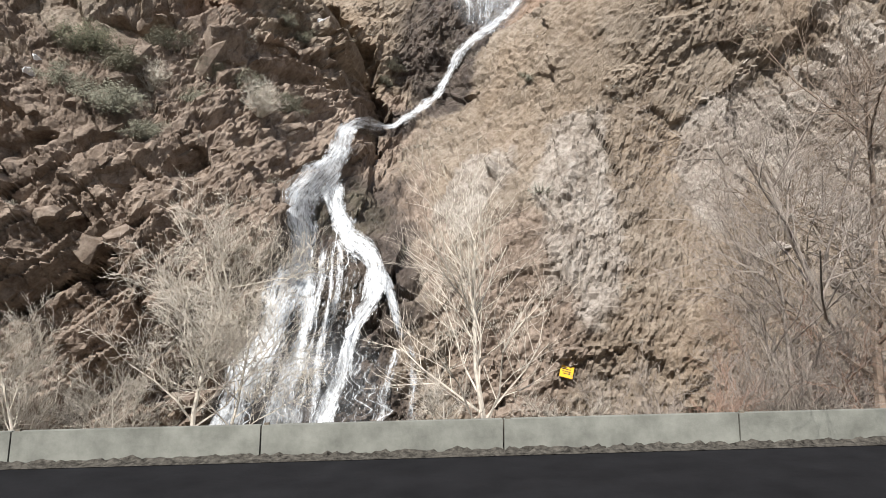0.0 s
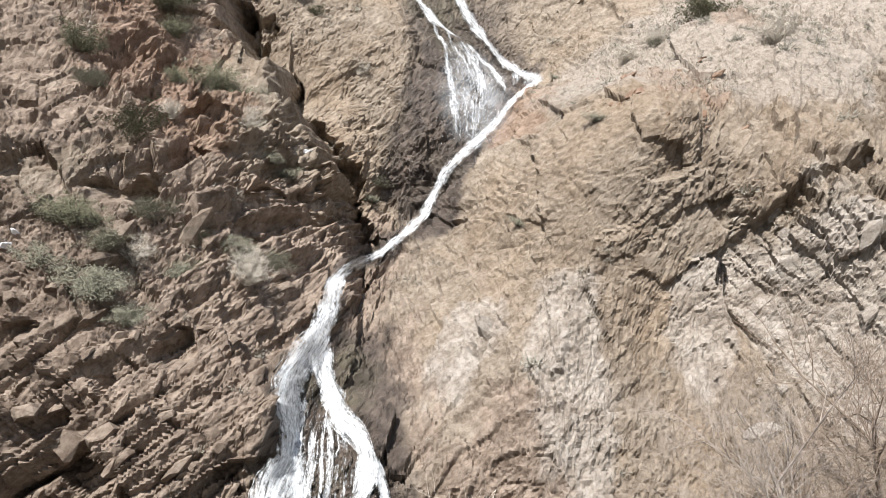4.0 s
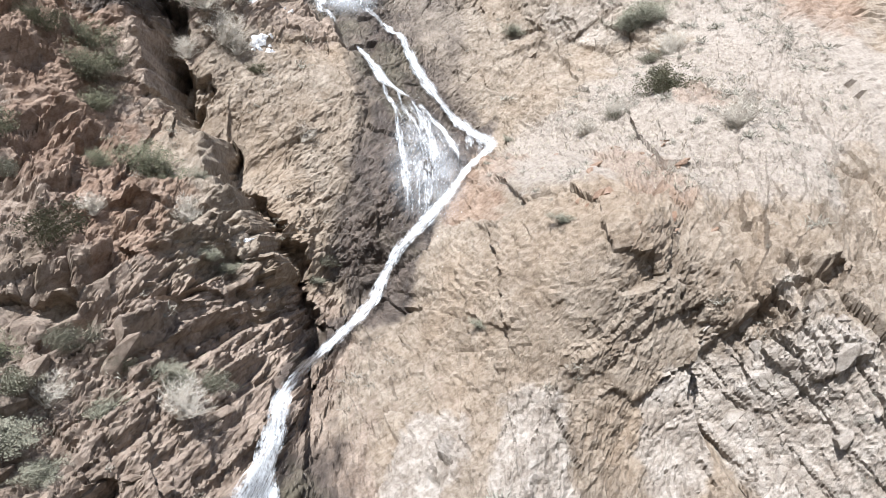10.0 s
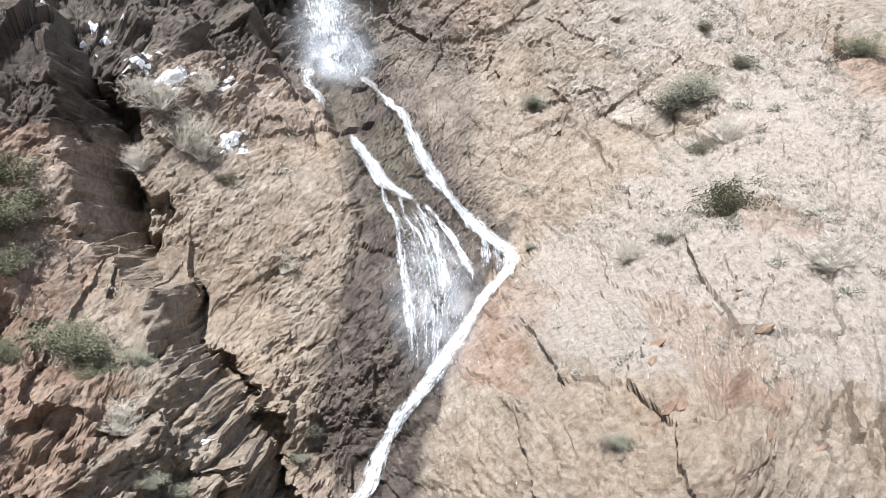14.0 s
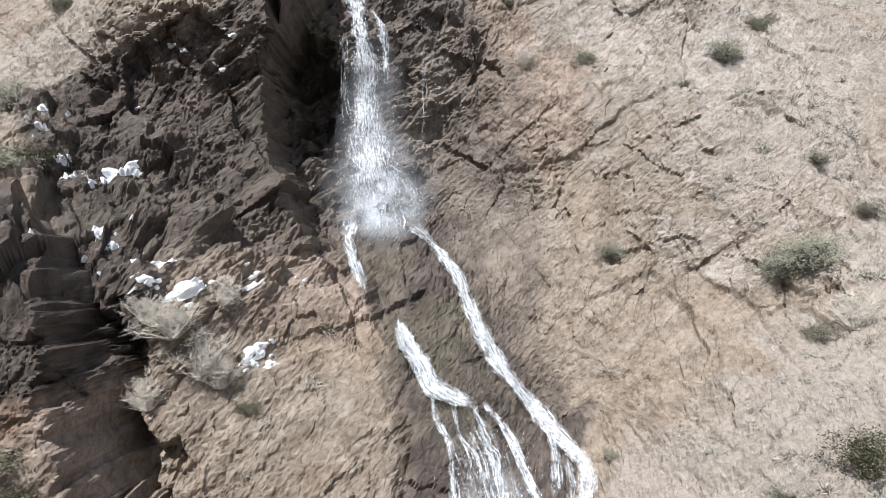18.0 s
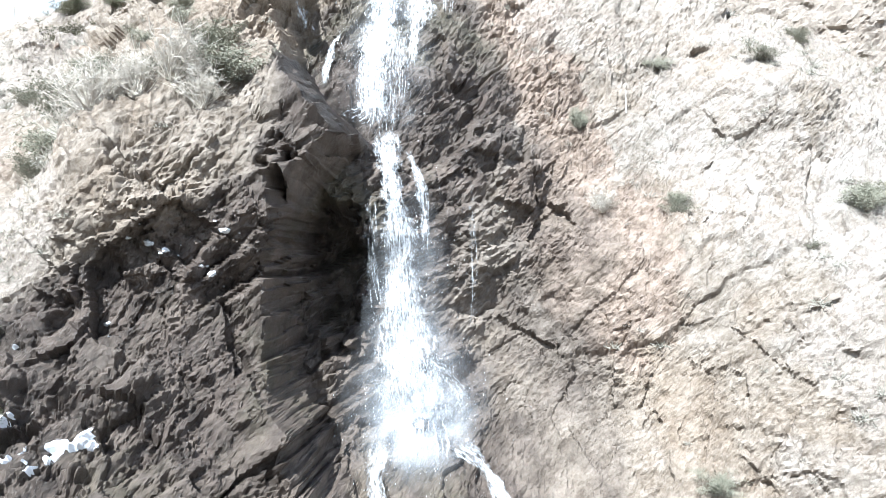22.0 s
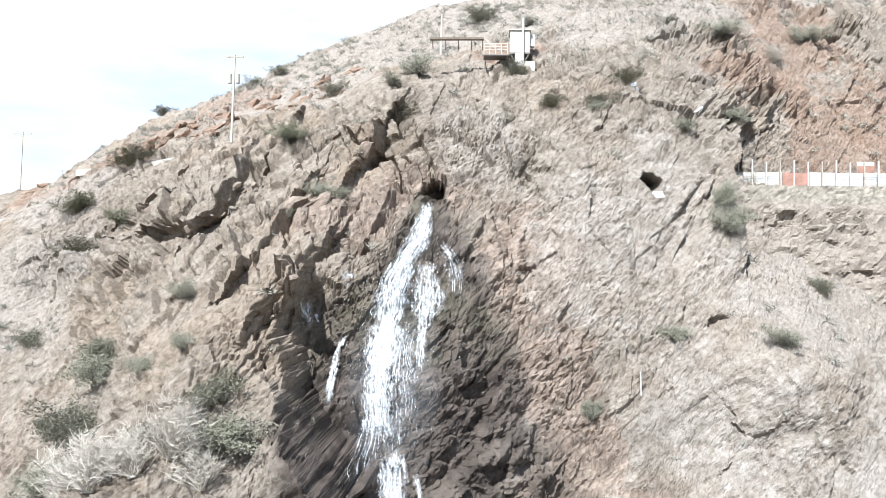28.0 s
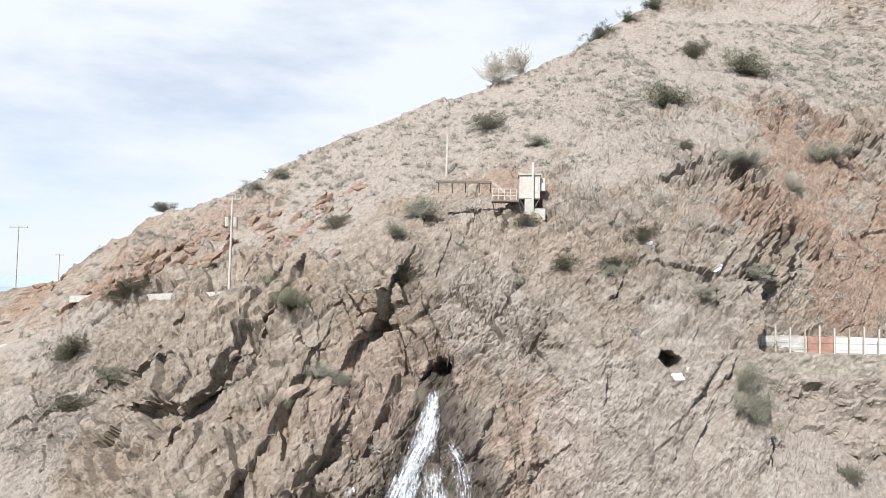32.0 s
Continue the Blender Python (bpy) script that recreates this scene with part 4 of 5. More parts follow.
# each run of water: its line (x, z, width), strands, density and how freely it falls
FALLS = [
    ([(-6.4, 15.6, 0.9), (-6.7, 13.4, 1.4), (-7.2, 11.2, 1.7), (-7.8, 10.2, 1.7), (-8.2, 9.1, 1.5), (-8.0, 7.7, 1.3), (-7.8, 6.3, 1.1), (-7.8, 5.3, 1.5), (-8.4, 4.4, 1.8), (-8.6, 3.3, 1.9), (-9.0, 2.0, 2.0), (-9.5, 0.8, 2.0), (-10.2, -1.1, 2.0), (-11.0, -3.6, 2.0), (-11.6, -6.5, 2.0)], 16, 0.8, 0.4),
    ([(-7.7, 5.6, 0.9), (-7.5, 3.9, 0.8), (-7.5, 2.0, 0.8), (-7.8, 0.1, 1.2), (-8.1, -1.5, 1.5), (-8.4, -3.4, 1.7), (-8.7, -6.5, 1.8)], 8, 0.85, 0.4),
    ([(-7.0, 11.2, 1.2), (-6.7, 9.4, 1.3), (-6.0, 8.1, 1.3), (-5.4, 7.1, 1.4), (-4.4, 6.5, 1.6), (-3.7, 5.6, 1.4), (-3.7, 4.7, 1.2), (-3.8, 3.6, 1.1), (-4.6, 2.6, 0.9), (-5.0, 1.3, 0.8), (-5.1, 0.0, 0.9), (-5.6, -1.1, 1.1), (-6.1, -2.4, 1.2), (-6.5, -4.0, 1.2), (-6.8, -6.5, 1.2)], 14, 0.85, 0.4),
    ([(-3.5, 5.6, 0.7), (-2.9, 4.2, 0.5), (-2.6, 3.1, 0.45), (-2.2, 1.9, 0.4), (-2.0, 1.3, 0.5)], 4, 0.8, 0.4),
    ([(-2.2, 1.5, 0.4), (-2.7, 0.0, 0.6), (-3.1, -1.6, 0.8), (-3.4, -4.0, 1.0)], 5, 0.35, 0.4),
    ([(-1.8, 1.5, 0.4), (-1.5, 0.0, 0.5), (-1.5, -1.8, 0.5), (-1.6, -5.0, 0.5)], 4, 0.3, 0.4),
    ([(-6.8, 6.8, 0.4), (-6.8, 5.2, 0.4), (-6.9, 3.9, 0.5), (-7.2, 2.6, 0.5), (-7.5, 1.4, 0.5)], 3, 0.55, 0.4),
    ([(-6.5, 7.2, 0.5), (-5.9, 6.8, 0.5), (-5.8, 5.4, 0.4), (-5.7, 3.3, 0.4), (-6.4, 2.0, 0.4), (-6.5, 0.0, 0.6), (-6.8, -3.0, 0.8)], 4, 0.5, 0.4),
    ([(-6.6, 9.0, 2.0), (-6.4, 7.0, 3.0), (-6.4, 4.0, 4.4), (-6.6, 1.0, 6.0), (-6.8, -2.5, 7.6), (-7.0, -6.0, 8.4)], 26, -0.05, 0.4),
    ([(0.2, 52.3, 0.7), (1.0, 51.0, 0.9), (2.2, 49.3, 1.0), (2.9, 47.2, 1.2), (3.8, 44.9, 1.5), (5.0, 42.9, 1.5), (6.6, 40.9, 1.3), (8.1, 39.2, 1.3), (9.6, 37.5, 1.6), (10.8, 36.2, 1.0), (9.1, 34.3, 0.8), (7.5, 32.8, 0.9), (6.0, 30.6, 0.9), (3.2, 27.3, 1.1), (1.1, 25.0, 1.1), (0.0, 22.8, 1.0), (-0.8, 20.9, 1.0), (-2.8, 18.8, 1.0), (-5.0, 16.9, 0.9), (-6.2, 15.8, 0.9), (-6.7, 14.9, 1.0), (-6.8, 13.0, 1.2)], 34, 0.6, 0.4),
    ([(8.1, 39.2, 0.5), (8.6, 37.4, 0.8), (8.2, 35.8, 0.8), (7.8, 34.4, 0.7)], 5, 0.5, 0.4),
    ([(9.5, 37.0, 0.8), (9.2, 35.6, 1.0), (8.9, 34.4, 0.8)], 5, 0.4, 0.4),
    ([(-2.4, 46.2, 0.6), (-1.8, 44.6, 1.3), (-0.8, 43.4, 1.6), (-0.1, 41.9, 1.4), (1.4, 41.1, 0.9), (2.8, 40.5, 0.7), (3.6, 40.3, 0.6)], 10, 0.75, 0.5),
    ([(0.0, 41.8, 0.5), (0.2, 39.9, 0.5), (1.2, 38.6, 0.5), (1.3, 36.6, 0.6), (1.5, 35.0, 0.7), (1.8, 33.5, 0.8), (1.9, 31.5, 0.9), (2.2, 28.5, 0.8)], 7, 0.5, 0.8),
    ([(1.4, 41.0, 0.4), (1.6, 39.6, 0.4), (1.8, 38.6, 0.4), (3.0, 37.6, 0.4), (3.4, 36.2, 0.4), (3.4, 35.1, 0.4)], 4, 0.4, 0.8),
    ([(2.8, 40.5, 0.5), (3.5, 39.1, 0.6), (3.9, 37.3, 0.6), (4.5, 36.1, 0.7), (4.6, 34.6, 0.8), (4.5, 32.0, 0.9)], 7, 0.5, 0.8),
    ([(3.5, 40.4, 0.5), (4.8, 39.2, 0.7), (5.7, 37.8, 0.8), (6.3, 35.9, 0.8), (7.0, 34.7, 0.7), (7.0, 33.5, 0.7)], 7, 0.6, 0.8),
    ([(2.0, 39.5, 2.4), (3.2, 37.5, 4.0), (3.8, 34.0, 4.6), (3.6, 30.5, 3.4), (3.2, 27.6, 2.0)], 26, 0.1, 1.2),
    ([(-7.4, 75.2, 1.8), (-6.8, 73.7, 2.0), (-6.4, 71.3, 1.7), (-5.9, 68.7, 1.8), (-5.6, 67.1, 2.3), (-5.7, 64.5, 2.9), (-5.4, 62.0, 3.2), (-5.1, 59.5, 3.6), (-4.6, 57.0, 4.2), (-4.1, 55.0, 4.8), (-3.9, 53.4, 4.6)], 34, 0.5, 1.2),
    ([(-5.6, 73.7, 0.5), (-5.1, 72.7, 0.6), (-4.4, 71.1, 0.7), (-4.1, 68.9, 0.7), (-4.0, 66.0, 0.8)], 5, 0.5, 0.8),
    ([(-7.5, 70.2, 0.5), (-7.6, 67.7, 1.0), (-7.6, 64.6, 1.6), (-7.2, 62.1, 2.0)], 8, 0.05, 1.2),
    ([(-3.9, 59.0, 0.9), (-2.5, 58.0, 0.9), (-1.4, 56.5, 1.0), (-0.8, 54.6, 1.2)], 9, 0.3, 0.4),
    ([(-0.8, 71.5, 0.5), (-0.8, 68.1, 0.6), (-0.6, 64.3, 0.6), (-0.7, 60.8, 0.6)], 4, 0.0, 0.4),
    ([(-6.3, 53.8, 1.5), (-6.6, 51.9, 0.9), (-5.7, 50.2, 1.0), (-4.9, 48.7, 0.7), (-4.5, 47.4, 0.5)], 6, 0.5, 0.4),
    ([(-1.6, 53.7, 2.2), (-0.2, 52.6, 0.8), (1.0, 51.0, 0.9)], 6, 0.5, 0.4),
    ([(-5.8, 94.0, 1.5), (-6.0, 92.4, 1.8), (-6.3, 90.4, 1.7), (-7.2, 88.7, 2.0), (-7.8, 86.3, 2.6), (-8.0, 84.2, 3.0), (-8.2, 82.3, 2.8), (-8.4, 80.0, 2.5), (-8.3, 77.6, 2.5), (-8.1, 75.6, 2.6), (-7.8, 74.4, 2.4)], 34, 0.6, 0.4),
    ([(-4.7, 90.5, 0.8), (-3.4, 88.8, 1.6), (-3.0, 87.2, 2.2), (-3.2, 85.7, 1.6)], 14, 0.1, 0.4),
    ([(-5.6, 88.8, 2.0), (-5.2, 86.3, 3.0), (-5.3, 84.2, 1.4), (-5.5, 82.3, 0.8), (-5.5, 80.2, 0.7)], 14, 0.4, 0.4),
    ([(-6.9, 84.0, 2.0), (-6.9, 81.3, 2.6), (-6.6, 78.7, 3.0), (-6.6, 76.3, 3.0), (-6.8, 74.4, 2.0)], 20, 0.12, 0.5),
    ([(-11.0, 83.3, 0.3), (-11.6, 81.7, 0.6), (-11.7, 80.0, 0.7), (-11.7, 77.9, 0.6)], 5, 0.5, 0.4),
    ([(-11.6, 88.0, 0.8), (-11.3, 86.4, 0.7)], 3, 0.4, 0.4),
    ([(-4.6, 58.0, 2.6), (-3.9, 56.0, 4.6), (-3.6, 54.0, 5.4), (-3.5, 52.6, 5.0)], 16, 0.3, 0.4),
    ([(-14.4, 85.8, 0.5), (-13.9, 84.2, 1.1), (-14.1, 82.9, 0.8)], 3, 0.4, 0.4),
]
for line, strands, dense, hang in FALLS:
    stream(line, strands, dense, 0.5, hang)

for cx, cz, rx, rz, thick in ((-4.0, 55.0, 4.0, 3.4, 0.55), (-4.2, 56.6, 5.4, 6.0, 0.25), (-5.2, 62.5, 3.4, 9.0, 0.20), (3.8, 32.5, 4.0, 6.0, 0.36), (-6.8, 80.0, 3.6, 8.0, 0.12), (-6.8, -0.5, 5.0, 3.5, 0.16)):
    ring, rings = 28, 9
    fx, fz, cores = [cx], [cz], [thick * 0.98]
    for i in range(1, rings + 1):
        for k in range(ring):
            an, f = 2 * math.pi * k / ring, i / rings
            fx.append(cx + rx * f * math.cos(an))
            fz.append(cz + rz * f * math.sin(an))
            cores.append(thick * (1 - f * f) ** 1.5)
    p, n, _ = on_many(fx, fz)
    y = p[:, 1].copy()
    y = 0.5 * y + 0.5 * (y.min() + np.maximum(0, (np.array(fz) - cz)) * 0.2) - 0.5
    y = np.minimum(y, p[:, 1] - 0.3)
    y[0] = y[1:1 + ring].mean()
    cloud = Soup()
    cloud.v = [(a, b, c) for a, b, c in zip(fx, y, fz)]
    cloud.f = [(1 + i * ring + k, 1 + i * ring + (k + 1) % ring, 1 + (i + 1) * ring + (k + 1) % ring, 1 + (i + 1) * ring + k) for i in range(rings - 1) for k in range(ring)]
    cloud.f += [(0, 1 + k, 2 + k, 1 + (k + 2) % ring) for k in range(0, ring, 2)]
    ob = cloud.link("mist", MIST, waterfall, "thin drifting mist")
    ob.data.attributes.new("core", "FLOAT", "POINT").data.foreach_set("value", np.array(cores, np.float32))
    ob.data.polygons.foreach_set("use_smooth", np.ones(len(ob.data.polygons), dtype=bool))

soup = Soup()
for cx, cz, rx, rz, count in ((-4.2, 56.0, 3.2, 3.5, 1500), (-5.2, 64.0, 2.4, 6.0, 900), (3.5, 33.0, 3.0, 5.0, 700), (-7.4, 84.0, 3.0, 6.0, 600), (-6.5, 0.0, 4.0, 3.0, 500)):
    xs = np.array([rnd.gauss(cx, rx * 0.6) for _ in range(count)])
    zs = np.array([rnd.gauss(cz, rz * 0.6) for _ in range(count)])
    p, n, _ = on_many(xs, zs)
    for q in p:
        c = Vector((q[0], q[1] - 0.3 - abs(rnd.gauss(0, 0.7)), q[2]))
        r = rnd.uniform(0.015, 0.04)
        a, b = Vector((rnd.uniform(-1, 1), rnd.uniform(-1, 1), rnd.uniform(-1, 1))) * r, Vector((0, 0, -rnd.uniform(1, 4))) * r
        soup.quad(tuple(c), tuple(c + a), tuple(c + a + b), tuple(c + b))
tagged(soup.link("spray", SPRAY), "fine white spray drifting off the falling water", "spray", kind="stuff")

# ---- plants ----
LEAF_DARK = plain("juniper_leaf", (0.105, 0.104, 0.064), 0.8, vary=0.5, scale=6)
LEAF_SAGE = plain("sage_leaf", (0.185, 0.18, 0.135), 0.9, vary=0.4, scale=6)
PALE_SAGE = plain("pale_sage", (0.30, 0.285, 0.24), 0.9, vary=0.35, scale=3)
TWIG = plain("pale_twig", (0.42, 0.38, 0.325), 0.9, vary=0.3, scale=4)
BLEACHED_TWIG = plain("bleached_twig", (0.47, 0.43, 0.37), 0.9, vary=0.3, scale=4)
GREY_TWIG = plain("grey_twig", (0.25, 0.215, 0.185), 0.9, vary=0.35, scale=4)
RED_TWIG = plain("reddish_twig", (0.25, 0.165, 0.125), 0.9, vary=0.35, scale=4)
BARK = plain("pale_bark", (0.52, 0.47, 0.40), 0.9, vary=0.3, scale=5)
DARK_BARK = plain("dark_bark", (0.17, 0.13, 0.10), 0.9, vary=0.35, scale=5)
STRAW = plain("dry_straw", (0.42, 0.375, 0.30), 0.9, vary=0.35, scale=2)
GREY_BRUSH = plain("grey_brush", (0.27, 0.25, 0.21), 0.9, vary=0.4, scale=2)


def shrub(name, seed, leafy, leaf_mat, tall, label):
    """A shrub one metre across: a fan of twigs with small leaves in uneven clumps."""
    r = random.Random(seed)
    top = group_of(name, (0, 0, -500), label, "shrub", "shrubs on the cliff")
    twigs, leaves = Soup(), Soup()
    tips = []
    for k in range(36 if leafy else 110):
        an, lean = r.uniform(0, 2 * math.pi), r.uniform(0.1, 1.25)
        reach = r.uniform(0.3, 0.56) * (1 if lean > 0.5 else tall)
        way = Vector((math.cos(an) * math.sin(lean), math.sin(an) * math.sin(lean), math.cos(lean) * tall))
        a, last = Vector((r.uniform(-0.06, 0.06), r.uniform(-0.06, 0.06), -0.08)), None
        for part_k in range(3):
            b = a + (way + Vector((r.uniform(-0.3, 0.3), r.uniform(-0.3, 0.3), r.uniform(-0.1, 0.3)))).normalized() * reach / 3 * 1.1
            thick = 0.0034 if leafy else 0.0062
            twigs.tube(a, b, thick * (1 - part_k * 0.28), thick * (0.72 - part_k * 0.28) + 0.0008, 3)
            if part_k:
                for _ in range(2 if leafy else 6):
                    c = b + Vector((r.uniform(-1, 1), r.uniform(-1, 1), r.uniform(-0.3, 1))) * (0.11 if leafy else 0.14)
                    twigs.tube(b, c, thick * 0.5, thick * 0.25, 3)
                    tips.append(c)
            tips.append(b)
            a = b
    if leafy:
        for tip in tips:
            for _ in range(26):
                c = tip + Vector((r.gauss(0, 1), r.gauss(0, 1), r.gauss(0, 0.8))) * 0.04
                u = Vector((r.uniform(-1, 1), r.uniform(-1, 1), r.uniform(-0.4, 1))).normalized() * r.uniform(0.009, 0.018)
                w = u.orthogonal().normalized() * u.length * 0.55
                leaves.quad(tuple(c - u), tuple(c + w), tuple(c + u), tuple(c - w))
        leaves.link("foliage", leaf_mat, top)
    twigs.link("twig_crown", BLEACHED_TWIG if not leafy else DARK_BARK, top)
    return top


DARK = [shrub("juniper_bush", 10 + k, True, LEAF_DARK, 0.75, "dark green juniper bush rooted in the rock") for k in range(3)]
SAGE = [shrub("sage_bush", 20 + k, True, LEAF_SAGE, 0.8, "grey-green sage bush on the rock") for k in range(4)]
BARE = [shrub("bare_shrub", 30 + k, False, TWIG, 1.1, "leafless pale twiggy shrub on the rock") for k in range(3)]
PROTOTYPES = DARK + SAGE + BARE


def plant(stock, spots, squat=0.8):
    for x, z, wide in spots:
        p, n = on_cliff(x, z)
        m = Matrix.Translation(p + n * 0.05) @ pose(0, 0, 0, rnd.uniform(5, 25), rnd.uniform(-10, 10), rnd.uniform(0, 360)) @ Matrix.Diagonal((1.2 * wide * rnd.uniform(0.9, 1.15), 1.2 * wide, 1.3 * wide * squat * rnd.uniform(0.85, 1.15), 1))
        c = copy_thing(rnd.choice(stock), m)
        c.matrix_basis = m


plant(DARK, [(-24.6, 38.0, 3.0), (-25.0, 30.2, 3.0), (23.6, 37.8, 4.6), (-21.5, 36.2, 4.0), (-16.4, 30.0, 4.0), (-14.5, 28.7, 2.6), (-19.6, 23.4, 3.8), (-22.0, 39.0, 3.4), (-20.6, 37.4, 2.8), (-20.4, 33.7, 2.8), (-19.0, 29.7, 2.2), (-20.9, 17.7, 3.2), (-11.0, 40.7, 1.9), (44.8, 55.9, 4.6), (-43.0, 99.9, 4.4),
             (-46.4, 94.2, 4.2), (-43.5, 88.6, 4.6), (-38.0, 92.0, 2.8), (-23.9, 101.9, 3.0), (-9.2, 102.6, 3.4), (21.5, 126.5, 6.5), (37.1, 135.0, 6.8), (30.7, 139.8, 5.2), (17.3, 147.2, 5.0), (23.0, 150.6, 4.2),
             (28.4, 154.2, 4.4), (12.6, 106.4, 3.4), (-26, 56, 2.8), (-25, 48.8, 2.6), (-19.2, 99, 3.4)])
plant(SAGE, [(-5.2, 23.7, 1.9), (-5.9, 22.0, 1.5), (-10.7, 22.6, 1.8), (-12.2, 23.3, 1.8), (-10.9, 15.4, 2.8), (-12.9, 15.8, 2.6), (-14.9, 14.9, 2.4), (-18.4, 15.9, 2.8), (-16.8, 12.3, 2.4), (-21.9, 18.2, 3.0), (12.6, 36.4, 1.4), (20.0, 36.3, 1.6), (26.9, 45.2, 2.6), (33.2, 54.4, 2.8), (11.0, 25.6, 1.6), (-23.4, 28.2, 2.4), (5.8, 19.3, 1.4), (-13.0, 29.3, 1.8), (-18.6, 13.8, 3.2), (-21.7, 15.0, 3.0),
             (-16.9, 17.6, 2.5), (-14.8, 16.8, 2.2), (28.2, 50, 4.6), (26.9, 49.4, 4.4), (14.7, 51.2, 2.4), (14.7, 70.6, 2.0), (22.8, 67.3, 1.5), (27.4, 70.5, 3.6), (-30.1, 61, 4.4), (-27.6, 55.6, 3.6)])
plant(SAGE, [(-30.7, 71, 3.4), (7.8, 77.2, 1.9), (31.4, 59.1, 2.3), (33.2, 74.8, 3.4), (-42.7, 80.2, 4.0), (-21.4, 82, 2.4), (-29.7, 72.4, 4.4), (-29.9, 79.1, 4.6), (-17.7, 79.4, 4.2), (-21.5, 76.8, 3.2),
             (22.6, 82.7, 3.0), (27.9, 71, 2.6), (14.4, 69.7, 2.0), (15.1, 83.2, 2.4), (-24, 85.6, 2.6), (-29.3, 75.1, 6.0), (-10.9, 106.7, 3.0), (-8.8, 108.8, 4.6), (10, 104, 3.0), (28.7, 86.7, 2.6)])
plant(SAGE, [(-31.0, 80.4, 4.0), (-24.2, 80.2, 2.8), (-17.7, 92.3, 1.9), (17.3, 101.4, 2.2), (5.7, 104, 2.8), (-15.7, 94.5, 2.4), (-13.5, 93.6, 2.2), (-16.8, 76.9, 4.4), (33.7, 91.8, 3.8), (29.1, 92.7, 3.2), (1.2, 102.4, 2.2),
             (21.4, 119.8, 2.6), (26.4, 116.9, 4.4), (2.4, 107.6, 3.0), (-18.9, 109, 3.6), (-32.4, 117.6, 3.2), (-36.1, 115.2, 3.2), (-54, 113, 3.4), (-1.5, 123.5, 5.0), (40.2, 118.7, 4.4), (23.8, 104, 3.2), (4.1, 119.4, 3.2), (9.9, 103.6, 2.6)])
plant(SAGE, [(7.5, 76.7, 1.7), (20.4, 92.0, 3.0), (19.8, 94.2, 2.4)], 1.5)
plant(BARE, [(-19.5, 76.4, 4.2), (-21.5, 75.4, 4.2), (-24, 74.2, 4.6), (-17.4, 75.2, 3.6), (-26.5, 73.0, 4.0), (-16.1, 45.0, 3.4), (-14.0, 43.0, 3.4), (-13.8, 46.6, 2.4), (-12.8, 42.3, 2.8), (-16.1, 41.4, 2.4), (-17.0, 46.3, 2.2), (-13.4, 26.2, 2.2), (-18.1, 25.7, 1.6), (-6.8, 34.4, 2.0), (-12, 14.2, 2.6), (-17.2, 15.6, 2.4), (9.2, 70, 2.2), (15.8, 111.8, 3.0), (-0.7, 135.4, 5.2),
             (3.0, 137.6, 5.0), (6.2, 110.2, 2.6), (33.3, 114.2, 2.8), (20.0, 36.4, 2.2), (28.9, 46, 3.2), (17.4, 35, 2.4), (27.1, 34, 3.4)], 1.0)
for ob in PROTOTYPES:
    for o in (*ob.children_recursive, ob):
        bpy.data.objects.remove(o)


def scatter(name, mat, count, seed, keep, size, blades, label, broad=0.06, round_tuft=False):
    """Many small tufts on the slopes where the soil lies, as one mesh."""
    r = np.random.RandomState(seed)
    z = r.uniform(0, 1, count * 6) ** 0.8 * 150
    x = r.uniform(-1, 1, count * 6) * (30 + 0.30 * z)
    top = np.interp(x, [p[0] for p in CREST], [p[1] for p in CREST])
    weight = keep(x, z) * (z < top - 0.3)
    pick = r.uniform(0, 1, len(x)) < weight
    x, z = x[pick][:count], z[pick][:count]
    p, n, _ = on_many(x, z)
    k = len(x)
    an = r.uniform(0, 2 * np.pi, (k, blades))
    lean = r.uniform(0.2, 1.5, (k, blades))
    s = (size * r.uniform(0.5, 1.5, k))[:, None] * r.uniform(0.6, 1.2, (k, blades))
    way = np.stack([np.cos(an) * np.sin(lean), np.sin(an) * np.sin(lean), np.cos(lean)], -1) * s[..., None]
    side = np.stack([-np.sin(an), np.cos(an), an * 0], -1) * (s * broad)[..., None]
    root = p[:, None, :] + r.uniform(-0.5, 0.5, (k, blades, 3)) * size * (0.6 + 0.03 * blades)
    if round_tuft:
        out = r.normal(0, 1, (k, blades, 3))
        out[..., 2] = np.abs(out[..., 2])
        out /= np.linalg.norm(out, axis=-1, keepdims=True)
        big = (size * r.uniform(0.5, 1.6, k))[:, None, None]
        lumps = (0.75 + 0.5 * r.uniform(0, 1, (k, 1, 1))) * np.array([1.25, 1.0, 0.75])
        root = p[:, None, :] + out * big * lumps * r.uniform(0.05, 0.8, (k, blades, 1))
        way = (out + r.normal(0, 0.7, (k, blades, 3))) * big * 0.24
        side = np.cross(way, r.normal(0, 1, (k, blades, 3)))
        side = side / (np.linalg.norm(side, axis=-1, keepdims=True) + 1e-6) * big * broad
    tri = np.stack([root - side, root + side, root + way + side * 0.4, root + way - side * 0.4], 2)
    verts = tri.reshape(-1, 3)
    ob = link_mesh(name, verts, np.arange(len(verts)).reshape(-1, 4), mat)
    return tagged(ob, label, "grass", kind="stuff")


def grassy(x, z):
    return zone(x, z, SOIL, 67, 1.4) * np.clip(0.55 + 2.2 * fbm(x, z, 6, 3, 411), 0, 1) * (1 - wetness(x, z))


def brushy(x, z):
    return np.clip(zone(x, z, SOIL, 67, 1.8) + 0.12, 0, 1) * np.clip(0.2 + 3.0 * fbm(x, z, 5, 3, 431), 0, 1) * (1 - wetness(x, z))


